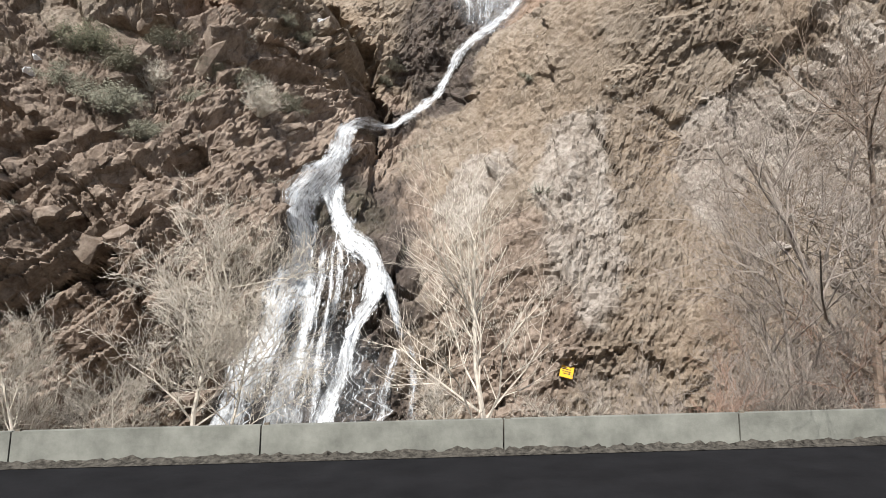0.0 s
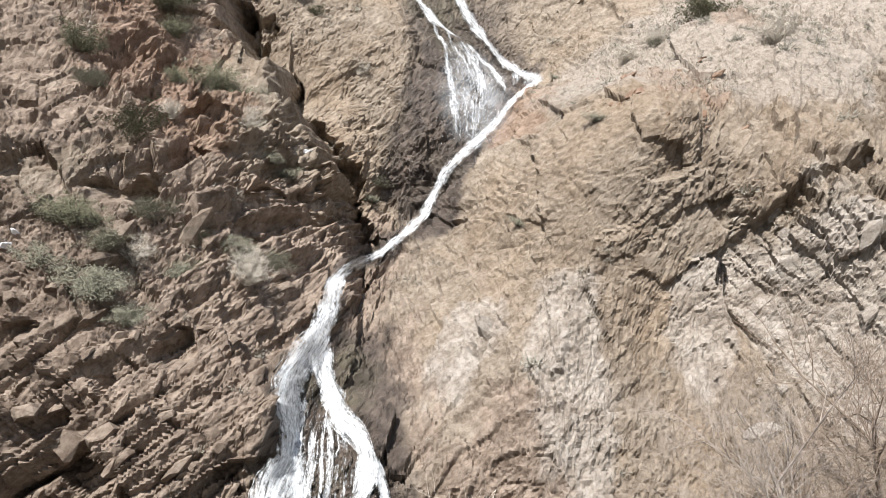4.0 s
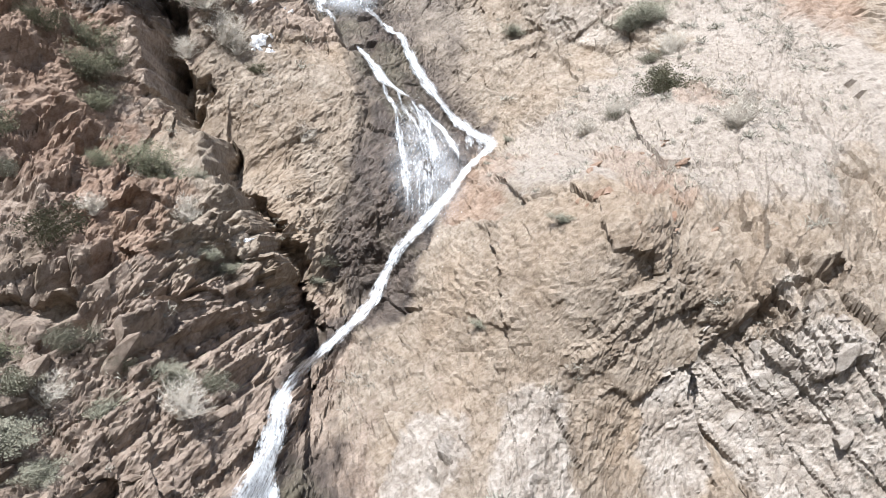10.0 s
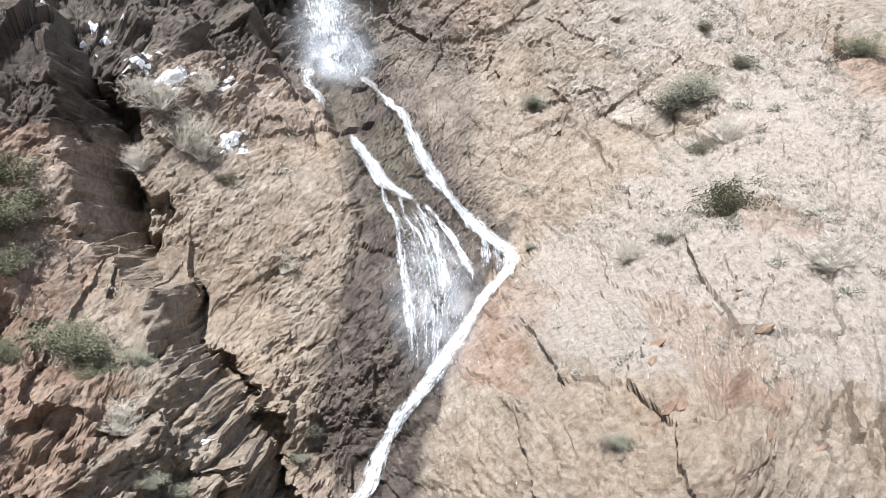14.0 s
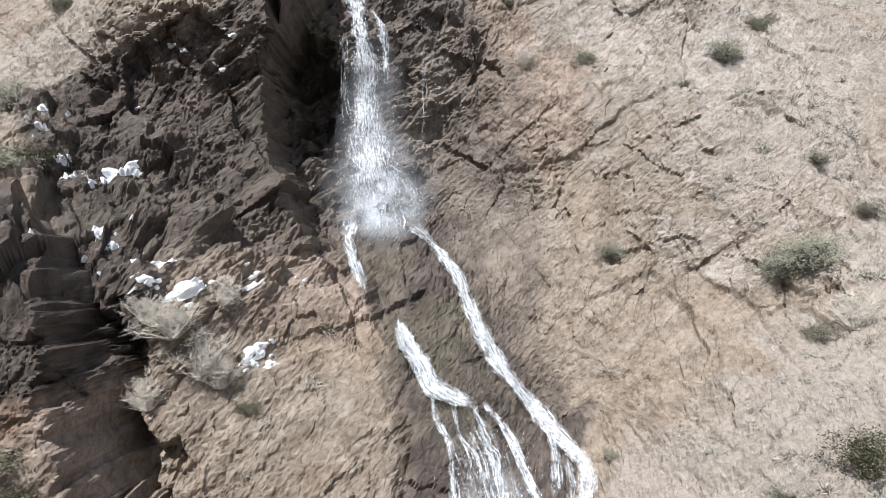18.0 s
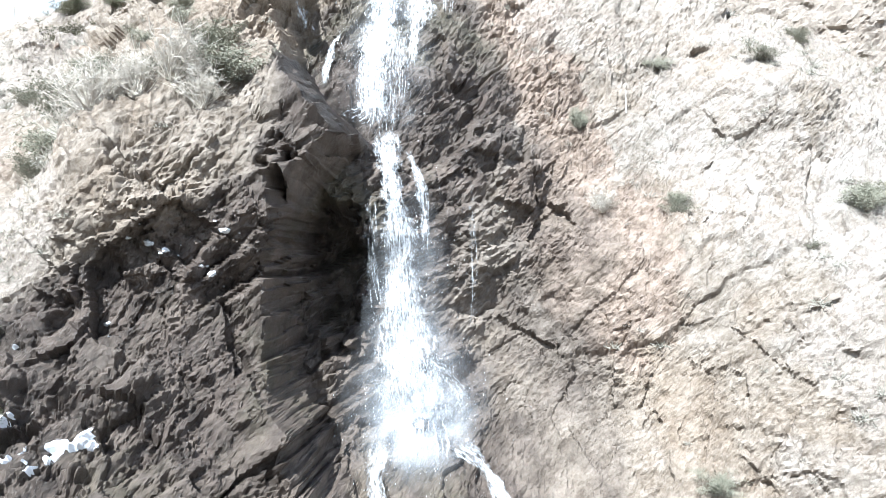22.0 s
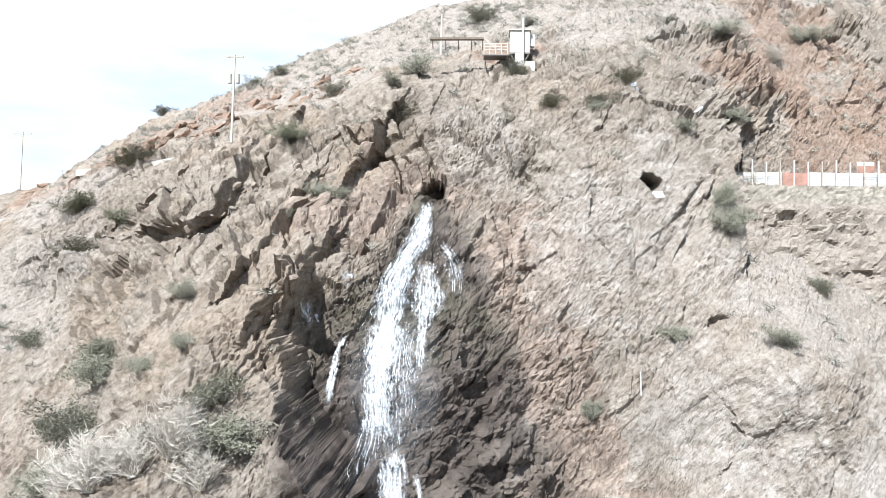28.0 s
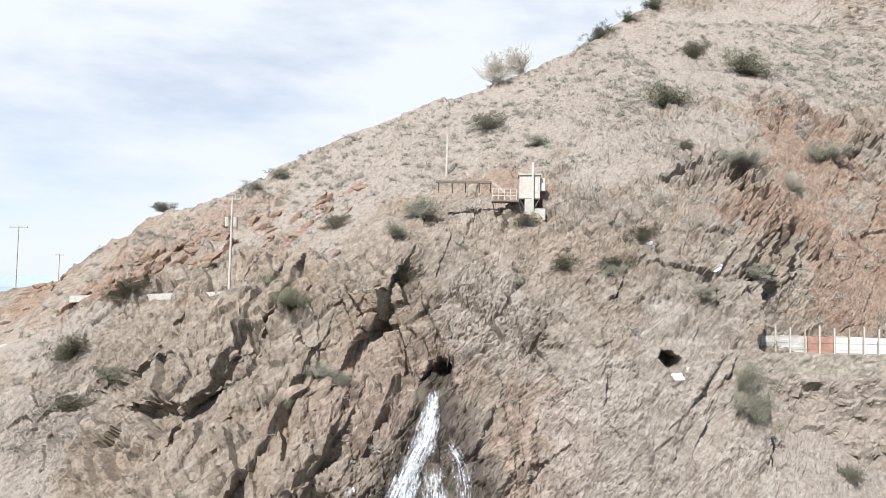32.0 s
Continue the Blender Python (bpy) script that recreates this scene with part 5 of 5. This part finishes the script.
def clumpy(x, z):
    return np.clip(zone(x, z, SOIL, 67, 1.8) + 0.10, 0, 1) * (0.14 + 0.6 * smooth((z - 96) / 6)) * (1 - wetness(x, z)) * np.clip(0.5 + 2 * fbm(x, z, 9, 2, 451), 0.1, 1)


scatter("dry_grass", STRAW, 22000, 71, grassy, 0.24, 6, "pale dry grass tufts on the slope")
scatter("grey_brush", GREY_BRUSH, 5200, 72, brushy, 0.44, 46, "low grey sagebrush tufts on the slope", 0.04, True)
scatter("sage_clump", PALE_SAGE, 3600, 73, clumpy, 0.62, 90, "scattered grey-green sage clumps on the hillside", 0.04, True)


# ---- bare trees ----
def bank_height(y):
    """The brushy bank's height: it falls away behind the barrier to the creek."""
    return np.interp(y, [17.0, 19.0, 30.0, 48.0], [-1.4, -1.2, -7.2, -7.8])


def tree(name, at, height, lean, spread, seed, mat, label, levels=5, limbs=6, start=0.25):
    r = random.Random(seed)
    foot = float(bank_height(at[1])) - 0.15
    height, at = height + at[2] - foot, (at[0], at[1], foot)
    top = group_of(name, at, label, "tree", "bare trees by the road")
    trunk, twigs = Soup(), Soup()

    def grow(a, way, length, radius, level):
        steps = 5 if level == 0 else 3
        pts = [a]
        for k in range(steps):
            way = (way + Vector((r.gauss(0, 1), r.gauss(0, 1), r.gauss(0, 0.6))) * (0.10 if level == 0 else 0.2) + Vector((0, 0, 0.08))).normalized()
            b = pts[-1] + way * length / steps
            r0, r1 = radius * (1 - 0.6 * k / steps), radius * (1 - 0.6 * (k + 1) / steps)
            (trunk if level < 2 else twigs).tube(pts[-1], b, max(r0, 0.0048), max(r1, 0.004), 6 if level == 0 else 4 if level < 2 else 3)
            pts.append(b)
        if level >= levels - 1:
            return
        kids = limbs + 4 if level == 0 else 7 if level < 3 else 6
        for k in range(kids):
            f = start + (1 - start) * (k + r.random()) / kids if level == 0 else 0.25 + 0.75 * (k + r.random()) / kids
            i = min(steps - 1, int(f * steps))
            base = pts[i].lerp(pts[i + 1], f * steps - i)
            an = r.uniform(0, 2 * math.pi)
            u = way.orthogonal().normalized()
            u.rotate(Matrix.Rotation(an, 3, way))
            new_way = (way * r.uniform(0.5, 0.9) + u * spread * r.uniform(0.6, 1.1) + Vector((0, 0, 0.1))).normalized()
            grow(base, new_way, length * r.uniform(0.42, 0.62) * (1 - 0.35 * f if level == 0 else 1), radius * (0.42 if level == 0 else 0.5) * (1.1 - 0.5 * f), level + 1)

    grow(Vector((0, 0, 0)), Vector(lean).normalized(), height, height * 0.0145, 0)
    trunk.link("trunk", mat, top)
    twigs.link("crown", mat, top)
    return top


tree("bare_tree", (-7.05, 20.5, -1.6), 6.0, (-0.12, 0, 1), 1.0, 3, BARK, "pale leafless tree with a spreading twiggy crown", 5, 12, 0.3)
tree("bare_tree", (-6.5, 20.9, -1.6), 4.2, (0.10, 0, 1), 0.9, 4, BARK, "pale leafless tree leaning beside a larger one", 5, 6, 0.35)
tree("bare_tree", (-11.7, 20.5, -1.6), 3.8, (0.02, 0, 1), 0.8, 5, BARK, "small pale leafless tree behind the barrier", 5, 5, 0.2)
tree("bare_tree", (1.3, 22, -1.6), 6.4, (-0.06, 0, 1), 0.6, 6, BARK, "slender pale leafless tree against the rock", 4, 13, 0.3)
tree("bare_tree", (13.0, 20.6, -1.0), 11.5, (-0.03, 0, 1), 1.15, 8, DARK_BARK, "tall dark leafless tree with wide branches", 5, 12, 0.3)
tree("bare_tree", (14.6, 22.6, -1.0), 10.0, (-0.12, 0, 1), 1.1, 12, GREY_TWIG, "tall grey leafless tree with fine twigs", 5, 11, 0.2)
tree("bare_tree", (11.2, 22.0, -1.2), 6.0, (-0.10, 0, 1), 1.0, 9, GREY_TWIG, "leafless tree with fine pale twigs", 5, 8, 0.15)
for k, (x, y, h) in enumerate(((-8.6, 21, 2.3), (-9.6, 20.6, 2.5), (-10.4, 21.4, 2.2), (-13.2, 21, 2.6), (0.2, 22, 2.2), (-0.6, 23, 2.0), (3.0, 22, 1.8), (5.4, 23, 2.0), (7.4, 22, 2.4), (9.2, 23, 3.0), (10.4, 21.5, 2.6), (12.6, 23, 3.4), (8.4, 21.2, 2.2), (6.4, 21.4, 1.7), (11.6, 21, 2.6), (4.4, 21.6, 1.6), (-12.4, 21.6, 2.2), (9.8, 22.4, 3.6), (13.6, 21.6, 4.2), (12.0, 22.2, 3.8), (8.8, 22.0, 2.8), (14.4, 20.8, 3.6), (10.8, 23.4, 4.4))):
    tree("bare_sapling", (x, y, -1.6), h, (rnd.uniform(-0.2, 0.2), 0, 1), 0.8, 40 + k, TWIG if x < 5 else RED_TWIG if k % 3 == 0 else GREY_TWIG, "thin leafless sapling in the roadside brush", 4, 8, 0.05)
bank_u, bank_v = np.meshgrid(np.arange(-60, 70.1, 0.5), np.arange(17.0, 48.1, 0.5), indexing="ij")
tagged(link_mesh("creek_bank", np.stack([bank_u, bank_v, bank_height(bank_v) + 0.5 * fbm(bank_u, bank_v, 3.0, 4, 77)], -1), grid_faces(*bank_u.shape)[:, ::-1], GROUND), "brushy bank between the road and the cliff foot", "bank", kind="structure")

# ---- ice and snow ----
SNOW = plain("snow", (0.86, 0.88, 0.91), 0.6, vary=0.05, scale=4, relief=0.05)
patches = []
for x, z, wide, count in ((-27.2, 60.1, 0.9, 5), (-26.9, 58.9, 0.9, 4), (-24.9, 56.8, 1.1, 5), (-23.7, 54.7, 1.0, 5), (-23.1, 55.5, 0.9, 4), (-21.3, 55.2, 1.9, 5), (-20.6, 55.4, 1.4, 4), (-20.7, 51.2, 1.1, 3), (-19.6, 50.9, 0.9, 3), (-20.9, 49.0, 1.3, 4), (-17.5, 49.3, 1.2, 5), (-16.7, 49.2, 1.0, 4), (-15.6, 47.4, 1.7, 5), (-17.4, 48.0, 1.1, 5),
                          (-12.2, 47.8, 1.3, 4), (-13.2, 49.2, 0.8, 2), (-8.8, 48.7, 0.6, 2), (-15.1, 66.9, 0.9, 3), (-19.2, 66.0, 0.9, 4), (-15.8, 64.4, 0.9, 5), (-18.3, 65.7, 0.7, 3), (-21.6, 61.8, 0.6, 2), (-11.4, 44.0, 1.7, 6), (-10.2, 43.4, 1.3, 4), (-9.4, 25.2, 1.2, 2), (-24.2, 16.6, 1.0, 2), (14.4, 95.0, 1.5, 1), (20, 104.3, 1.0, 1), (13.7, 106.4, 1.0, 1), (-11.4, 87.1, 0.7, 3), (-13.9, 84.2, 0.9, 3)):
    patches.append((x, z, wide))
    patches += [(x + rnd.gauss(0, 0.55), z + rnd.gauss(0, 0.5), wide * rnd.uniform(0.25, 0.6)) for _ in range(count)]
for x, z, wide in patches:
    r = random.Random(int(x * 31 + z * 7))
    turn_by, ring, rings = r.uniform(0, 6), 18, 5
    xs, zs = [x], [z]
    for i in range(1, rings + 1):
        for k in range(ring):
            an = 2 * math.pi * k / ring
            rad = wide * 0.36 * (i / rings) * (0.75 + 0.5 * noise.noise((x + math.cos(an), z + math.sin(an), turn_by)) + 0.25 * noise.noise((x + 3 * math.cos(an), z + 3 * math.sin(an), turn_by)))
            xs.append(x + rad * math.cos(an) * 1.3)
            zs.append(z + rad * math.sin(an) * 0.7)
    p, n, _ = on_many(xs, zs)
    lift = np.array([0.22] + [0.22 - 0.06 * i for i in range(1, rings + 1) for _ in range(ring)])
    p = p + n * lift[:, None] - np.array([0, 0.08, 0])
    if np.ptp(p[:, 1]) > 0.8 * wide + 0.35 or np.ptp(p[:, 2]) > 0.9 * wide + 0.3:
        continue
    soup = Soup()
    soup.v = [tuple(q) for q in p]
    for i in range(rings - 1):
        for k in range(ring):
            a, b = 1 + i * ring + k, 1 + i * ring + (k + 1) % ring
            soup.f.append((a, b, b + ring, a + ring))
    for k in range(0, ring, 2):
        soup.f.append((0, 1 + k, 2 + k, 1 + (k + 2) % ring))
    tagged(soup.link("snow_patch", SNOW), "small white patch of snow and ice on wet rock", "snow patch", "snow patches")


# ---- built things ----
PAINT = plain("cream_paint", (0.48, 0.455, 0.40), 0.7, vary=0.15, scale=2.0)
STEEL = plain("weathered_steel", (0.20, 0.18, 0.16), 0.6, 0.3, vary=0.3, scale=3)
DARK_WOOD = plain("weathered_dark_wood", (0.17, 0.135, 0.105), 0.9, vary=0.35, scale=4)
WOOD = plain("grey_wood", (0.34, 0.30, 0.25), 0.9, vary=0.3, scale=4)
PALE_WOOD = plain("pale_post", (0.46, 0.43, 0.37), 0.9, vary=0.2, scale=4)
SLAB = plain("pale_concrete", (0.40, 0.38, 0.34), 0.9, vary=0.2, scale=1.5, relief=0.02)
YELLOW = plain("yellow_paint", (0.70, 0.38, 0.02), 0.6, vary=0.06)
BLACK = plain("black_paint", (0.03, 0.03, 0.03), 0.6, vary=0.1)
RED_PAINT = plain("faded_red_paint", (0.30, 0.17, 0.13), 0.8, vary=0.3, scale=1.5)
BLUE_PAINT = plain("faded_blue_grey_paint", (0.42, 0.44, 0.46), 0.8, vary=0.25, scale=1.5)
WHITE_PAINT = plain("white_paint", (0.52, 0.51, 0.48), 0.8, vary=0.12, scale=1.5)


def piece(name, mat, parent, boxes=(), tubes=(), label=""):
    k = Soup()
    for lo, hi in boxes:
        k.box(lo, hi)
    for a, b, r0, r1, sides in tubes:
        k.tube(a, b, r0, r1, sides)
    return k.link(name, mat, parent, label)


hut = group_of("pump_hut", (2.45, 108.9, 109.6), "small cream metal hut on a concrete pedestal against the hillside", "hut")
hut.scale = (0.9, 0.9, 0.9)
piece("wall", PAINT, hut, [((-1.15, -0.1, 2.0), (1.15, 0.0, 4.6))])
piece("wall", PAINT, hut, [((-1.15, 0.0, 2.0), (-1.05, 2.4, 4.6))])
piece("wall", PAINT, hut, [((1.05, 0.0, 2.0), (1.15, 2.4, 4.6))])
piece("roof", PAINT, hut, [((-1.3, -0.25, 4.6), (1.3, 2.6, 4.74))])
piece("floor_frame", STEEL, hut, [((-1.2, -0.12, 1.84), (1.2, 2.4, 2.0))])
for k in range(5):
    piece("rib", PAINT, hut, [((-1.0 + 0.48 * k, -0.14, 2.0), (-0.94 + 0.48 * k, -0.1, 4.6))])
piece("pedestal", SLAB, hut, [((-0.55, -0.5, -0.6), (0.45, 0.8, 1.84))], label="tall pale concrete pedestal")
piece("vent_pipe", WHITE_PAINT, hut, (), [((0.35, -0.35, -0.4), (0.35, -0.35, 6.0), 0.14, 0.12, 8)], "upright white pipe")
piece("meter_box", SLAB, hut, [((0.55, -0.7, -0.5), (1.75, 0.3, 0.75))], label="squat concrete box at the foot")
piece("side_cabinet", WHITE_PAINT, hut, [((1.2, 0.4, 2.9), (1.75, 1.2, 4.3))])
piece("brace", STEEL, hut, (), [((-1.1, 0, 1.9), (-0.5, 0, 0.7), 0.06, 0.06, 4)])
piece("brace", STEEL, hut, (), [((1.1, 0, 1.9), (0.45, 0, 0.7), 0.06, 0.06, 4)])
platform = group_of("steel_platform", (-0.1, 108.7, 111.1), "railed steel platform beside the hut", "platform")
piece("deck", STEEL, platform, [((-1.3, -0.2, -0.12), (1.45, 1.6, 0.04))])
for k in range(5):
    piece("rail_post", PAINT, platform, [((-1.28 + 0.62 * k, -0.2, 0.04), (-1.22 + 0.62 * k, -0.14, 1.15))])
for z in (0.45, 0.8, 1.12):
    piece("rail", PAINT, platform, [((-1.3, -0.21, z), (1.3, -0.15, z + 0.05))])
for x in (-1.2, 1.2):
    piece("strut", STEEL, platform, (), [((x, 0.0, -0.1), (x + 0.3, 1.3, -1.6), 0.06, 0.06, 4)])
trough = group_of("flume", (-4.1, 109.4, 113.0), "weathered timber flume carried along the slope to the hut", "flume")
piece("channel", DARK_WOOD, trough, [((-3.1, -0.2, 0.0), (2.7, -0.14, 0.16)), ((-3.1, 0.2, 0.0), (2.7, 0.26, 0.16)), ((-3.1, -0.2, -0.06), (2.7, 0.26, 0.0))])
piece("chute", WOOD, trough, (), [((2.6, 0.0, 0.15), (4.6, -0.6, -1.5), 0.16, 0.16, 4)])
for x in (-2.8, -1.4, 0.0, 1.4, 2.6):
    piece("trestle_leg", DARK_WOOD, trough, (), [((x, 0.0, -0.05), (x, 0.6, -1.0), 0.07, 0.07, 4)])


def utility_pole(at, tall, arm, cans, label):
    top = group_of("utility_pole", at, label, "utility pole", "utility poles")
    piece("shaft", PALE_WOOD, top, (), [((0, 0, -1.0), (0.04 * tall * 0.3, 0, tall), 0.16, 0.10, 8)])
    tip = 0.012 * tall
    if arm:
        piece("crossarm", WOOD, top, [((tip - arm / 2, -0.06, tall - 0.35), (tip + arm / 2, 0.06, tall - 0.2))])
        for k in range(4):
            x = tip - arm / 2 + 0.12 + k * (arm - 0.24) / 3
            piece("insulator", WHITE_PAINT, top, (), [((x, 0, tall - 0.2), (x, 0, tall + 0.02), 0.05, 0.035, 6)])
    for x in cans:
        piece("transformer", SLAB, top, (), [((x, -0.1, tall - 3.2), (x, -0.1, tall - 2.2), 0.24, 0.24, 10)])
    return top


p1, _ = on_cliff(-28.0, 101.2)
utility_pole((p1.x - 0.6, p1.y - 0.3, p1.z - 0.2), 9.8, 1.9, (-0.35, 0.55), "pale wooden utility pole with transformers by the track")
utility_pole((-80.7, 150, 90.0), 20.6, 3.2, (), "tall utility pole with a crossarm on the saddle")
utility_pole((-82.9, 165, 86.0), 20.4, 1.6, (), "distant utility pole behind the saddle")
p4, _ = on_cliff(-7.0, 115.6)
utility_pole((p4.x, p4.y, p4.z - 0.2), 5.4, 0, (), "slim pale post on the hillside")

p5, _ = on_cliff(11.8, 78.6)
stake = group_of("stake", tuple(p5), "short white stake on the slope", "stake")
piece("pole", WHITE_PAINT, stake, (), [((0, -0.1, -0.3), (-0.06, -0.15, 1.7), 0.05, 0.04, 6)])

fence = group_of("post_fence", (23.5, 103.9, 97.0), "row of pale wooden posts with wire along the upper road", "fence")
for k in range(18):
    piece("post", PALE_WOOD if k % 3 else WOOD, fence, [((1.31 * k - 0.06, -0.06, -0.4), (1.31 * k + 0.06, 0.06, 2.25 + 0.12 * math.sin(k * 2.1)))])
for z in (0.7, 1.3, 1.9):
    piece("wire", STEEL, fence, (), [((0, 0, z), (1.31 * 17, 0, z + 0.05), 0.012, 0.012, 4)])
wall_low = group_of("roadside_wall", (22.8, 104.9, 97.0), "low roadside wall of painted concrete panels behind the fence", "wall")
RUBBLE = plain("rubble_masonry", (0.25, 0.222, 0.18), 0.95, vary=0.45, scale=1.6, relief=0.12)
for k, mat in enumerate((BLUE_PAINT, BLUE_PAINT, RED_PAINT, WHITE_PAINT, WHITE_PAINT, BLUE_PAINT, WHITE_PAINT, WHITE_PAINT, BLUE_PAINT, WHITE_PAINT)):
    w0 = 0.2 + 2.55 * k
    piece("panel", SLAB if mat is BLUE_PAINT else mat, wall_low, [((w0, 0, -0.5), (w0 + 2.5, 0.25, 1.25 + 0.05 * (k % 2)))])
    if mat is BLUE_PAINT:
        for q in range(3):
            piece("stripe", mat, wall_low, [((w0 + 0.2, -0.012, 0.25 + 0.3 * q), (w0 + 2.1 - 0.3 * q, 0.0, 0.40 + 0.3 * q))])
face_x, face_z = np.arange(0, 30.1, 0.3), np.arange(-2.0, 0.01, 0.25)
face = [(x, -1.5 + 0.12 * noise.noise((x * 1.2, z * 1.2, 5)) + 0.10 * noise.noise((x * 3.3, z * 3.3, 8)) + 0.15 * z, z - 0.2) for z in face_z for x in face_x]
back_row = [(x, 0.4, -0.2) for x in face_x]
ob = link_mesh("retaining_face", face + back_row, grid_faces(len(face_z) + 1, len(face_x)), RUBBLE, wall_low)
tagged(ob, "rough rubble masonry retaining face")
bank_z, bank_x = np.meshgrid(np.arange(-17.0, -1.95, 0.2), np.arange(-1.0, 40.0, 0.2), indexing="ij")
bank_rough = 1.4 * fbm(bank_x, bank_z, 4.0, 4, 881) + 0.5 * facets(bank_x, bank_z, 1.3, 1.5, 40, 883, 1.2)[0] + 0.4 * facets(bank_x, bank_z, 0.6, 1.4, 30, 886, 1.2)[0]
bank_y = -1.95 + 0.35 * (bank_z + 2.0) - bank_rough * smooth((-1.9 - bank_z) / 1.2)
bank = link_mesh("bank", np.stack([bank_x + 22.8, bank_y + 104.9, bank_z + 97.0], -1), grid_faces(*bank_x.shape), ROCK, cliff)
bank.data.attributes.new("soil", "FLOAT", "POINT").data.foreach_set("value", np.full(bank_x.size, 0.55, np.float32))
tagged(bank, "stony tan bank below the roadside wall")
board = group_of("sign_board", (36.6, 106.2, 97.0), "red and white board standing at the fence", "sign")
piece("panel", WHITE_PAINT, board, [((-0.8, 0, 1.1), (0.8, 0.06, 2.6))])
piece("band", RED_PAINT, board, [((-0.8, -0.015, 1.4), (0.8, 0.0, 2.2))])
for x in (-0.6, 0.6):
    piece("leg", WOOD, board, [((x - 0.05, 0, -0.3), (x + 0.05, 0.08, 1.1))])

p6, _ = on_cliff(6.6, -0.2)
sign = group_of("yellow_sign", (p6.x, p6.y - 0.25, p6.z - 0.1), "small yellow square sign leaning on the rock", "sign")
sign.rotation_euler = (radians(-18), radians(14), 0)
piece("plate", YELLOW, sign, [((-0.36, -0.02, -0.05), (0.36, 0.02, 0.58))])
for z, w0 in ((0.14, 0.2), (0.26, 0.25), (0.38, 0.22)):
    piece("marking", BLACK, sign, [((-w0, -0.032, z), (w0, -0.02, z + 0.035))])


def kerb(name, spots, tall, label):
    top = group_of(name, (0, 0, 0), label, "kerb")
    raw = [on_cliff(x, z)[0] for x, z in spots]
    ys = np.convolve(np.pad([q.y for q in raw], 2, mode="edge"), np.ones(5) / 5, "valid")
    places_on = [Vector((x, y, z)) for (x, z), y in zip(spots, ys)]
    for a, b in zip(places_on, places_on[1:]):
        k = Soup()
        for q in (a, b):
            for dy, dz in ((-0.5, -0.5), (-0.45, tall), (0.2, tall), (0.25, -0.5)):
                k.v.append((q.x, q.y + dy, q.z + dz))
        k.f = [(0, 1, 5, 4), (1, 2, 6, 5), (2, 3, 7, 6), (0, 3, 2, 1), (4, 5, 6, 7)]
        k.link("block", SLAB, top)


kerb("track_edge", [(-53.3, 99.8), (-48, 100.0), (-42, 100.3), (-38, 100.5), (-34.6, 100.7), (-31, 100.9), (-27.5, 101.1)], 0.30, "low pale concrete edge along the upper track")
kerb("path_edge", [(-66, 93.0), (-62, 93.5), (-58, 94.1), (-53.4, 94.7)], 0.35, "pale concrete edge of a lower path")

# ---- loose rock ----
def boulder_mesh(seed, zone_name):
    r = random.Random(seed)
    bm = bmesh.new()
    for _ in range(16):
        v = Vector((r.gauss(0, 1), r.gauss(0, 1), r.gauss(0, 1))).normalized()
        bm.verts.new((v.x * r.uniform(0.45, 0.62), v.y * r.uniform(0.35, 0.5), v.z * r.uniform(0.28, 0.42)))
    bmesh.ops.convex_hull(bm, input=bm.verts)
    for v in [v for v in bm.verts if not v.link_faces]:
        bm.verts.remove(v)
    me = bpy.data.meshes.new("boulder")
    bm.to_mesh(me)
    bm.free()
    me.materials.append(ROCK)
    a = me.attributes.new(zone_name, "FLOAT", "POINT")
    a.data.foreach_set("value", np.full(len(me.vertices), 0.85, np.float32))
    return me


def boulders(meshes, count, seed, x0, x1, z_of, dz, small, large):
    r = random.Random(seed)
    xs = [r.uniform(x0, x1) for _ in range(count)]
    zs = [z_of(x) + r.uniform(-dz, dz) for x in xs]
    p, n, _ = on_many(xs, zs)
    for q, m in zip(p, n):
        ob = new("boulder", r.choice(meshes))
        ob.parent = cliff
        k = small + (large - small) * r.random() ** 2.5
        ob.matrix_basis = Matrix.Translation(Vector(q) - Vector(m) * 0.1 * k) @ pose(0, 0, 0, r.uniform(-25, 25), -38 + r.uniform(-25, 25), r.uniform(-40, 40)) @ Matrix.Diagonal((k * r.uniform(1.0, 1.7), k, k * r.uniform(0.7, 1.1), 1))


RED_ROCKS = [boulder_mesh(500 + k, "red") for k in range(5)]
BROWN_ROCKS = [boulder_mesh(520 + k, "brown") for k in range(6)]
TAN_ROCKS = [boulder_mesh(540 + k, "pale") for k in range(5)]
boulders(RED_ROCKS, 230, 1, -55, -18, lambda x: 106.5 + (x + 36) * 0.30, 3.0, 0.35, 2.6)
boulders(BROWN_ROCKS, 60, 8, -46, -12, lambda x: 96.0 + (x + 30) * 0.2, 7.0, 0.4, 2.4)
boulders(BROWN_ROCKS, 90, 2, -24, -9, lambda x: 13.0, 10.0, 0.4, 2.2)
boulders(TAN_ROCKS, 40, 3, 17, 27, lambda x: 12.0, 8.0, 0.3, 1.5)
boulders(BROWN_ROCKS, 40, 4, -26, -14, lambda x: 92.0, 10.0, 0.4, 1.6)
boulders(RED_ROCKS, 25, 6, -72, -64, lambda x: 100.8, 1.2, 0.5, 2.2)
boulders(RED_ROCKS, 30, 5, 12, 22, lambda x: 29.0, 4.0, 0.2, 1.0)
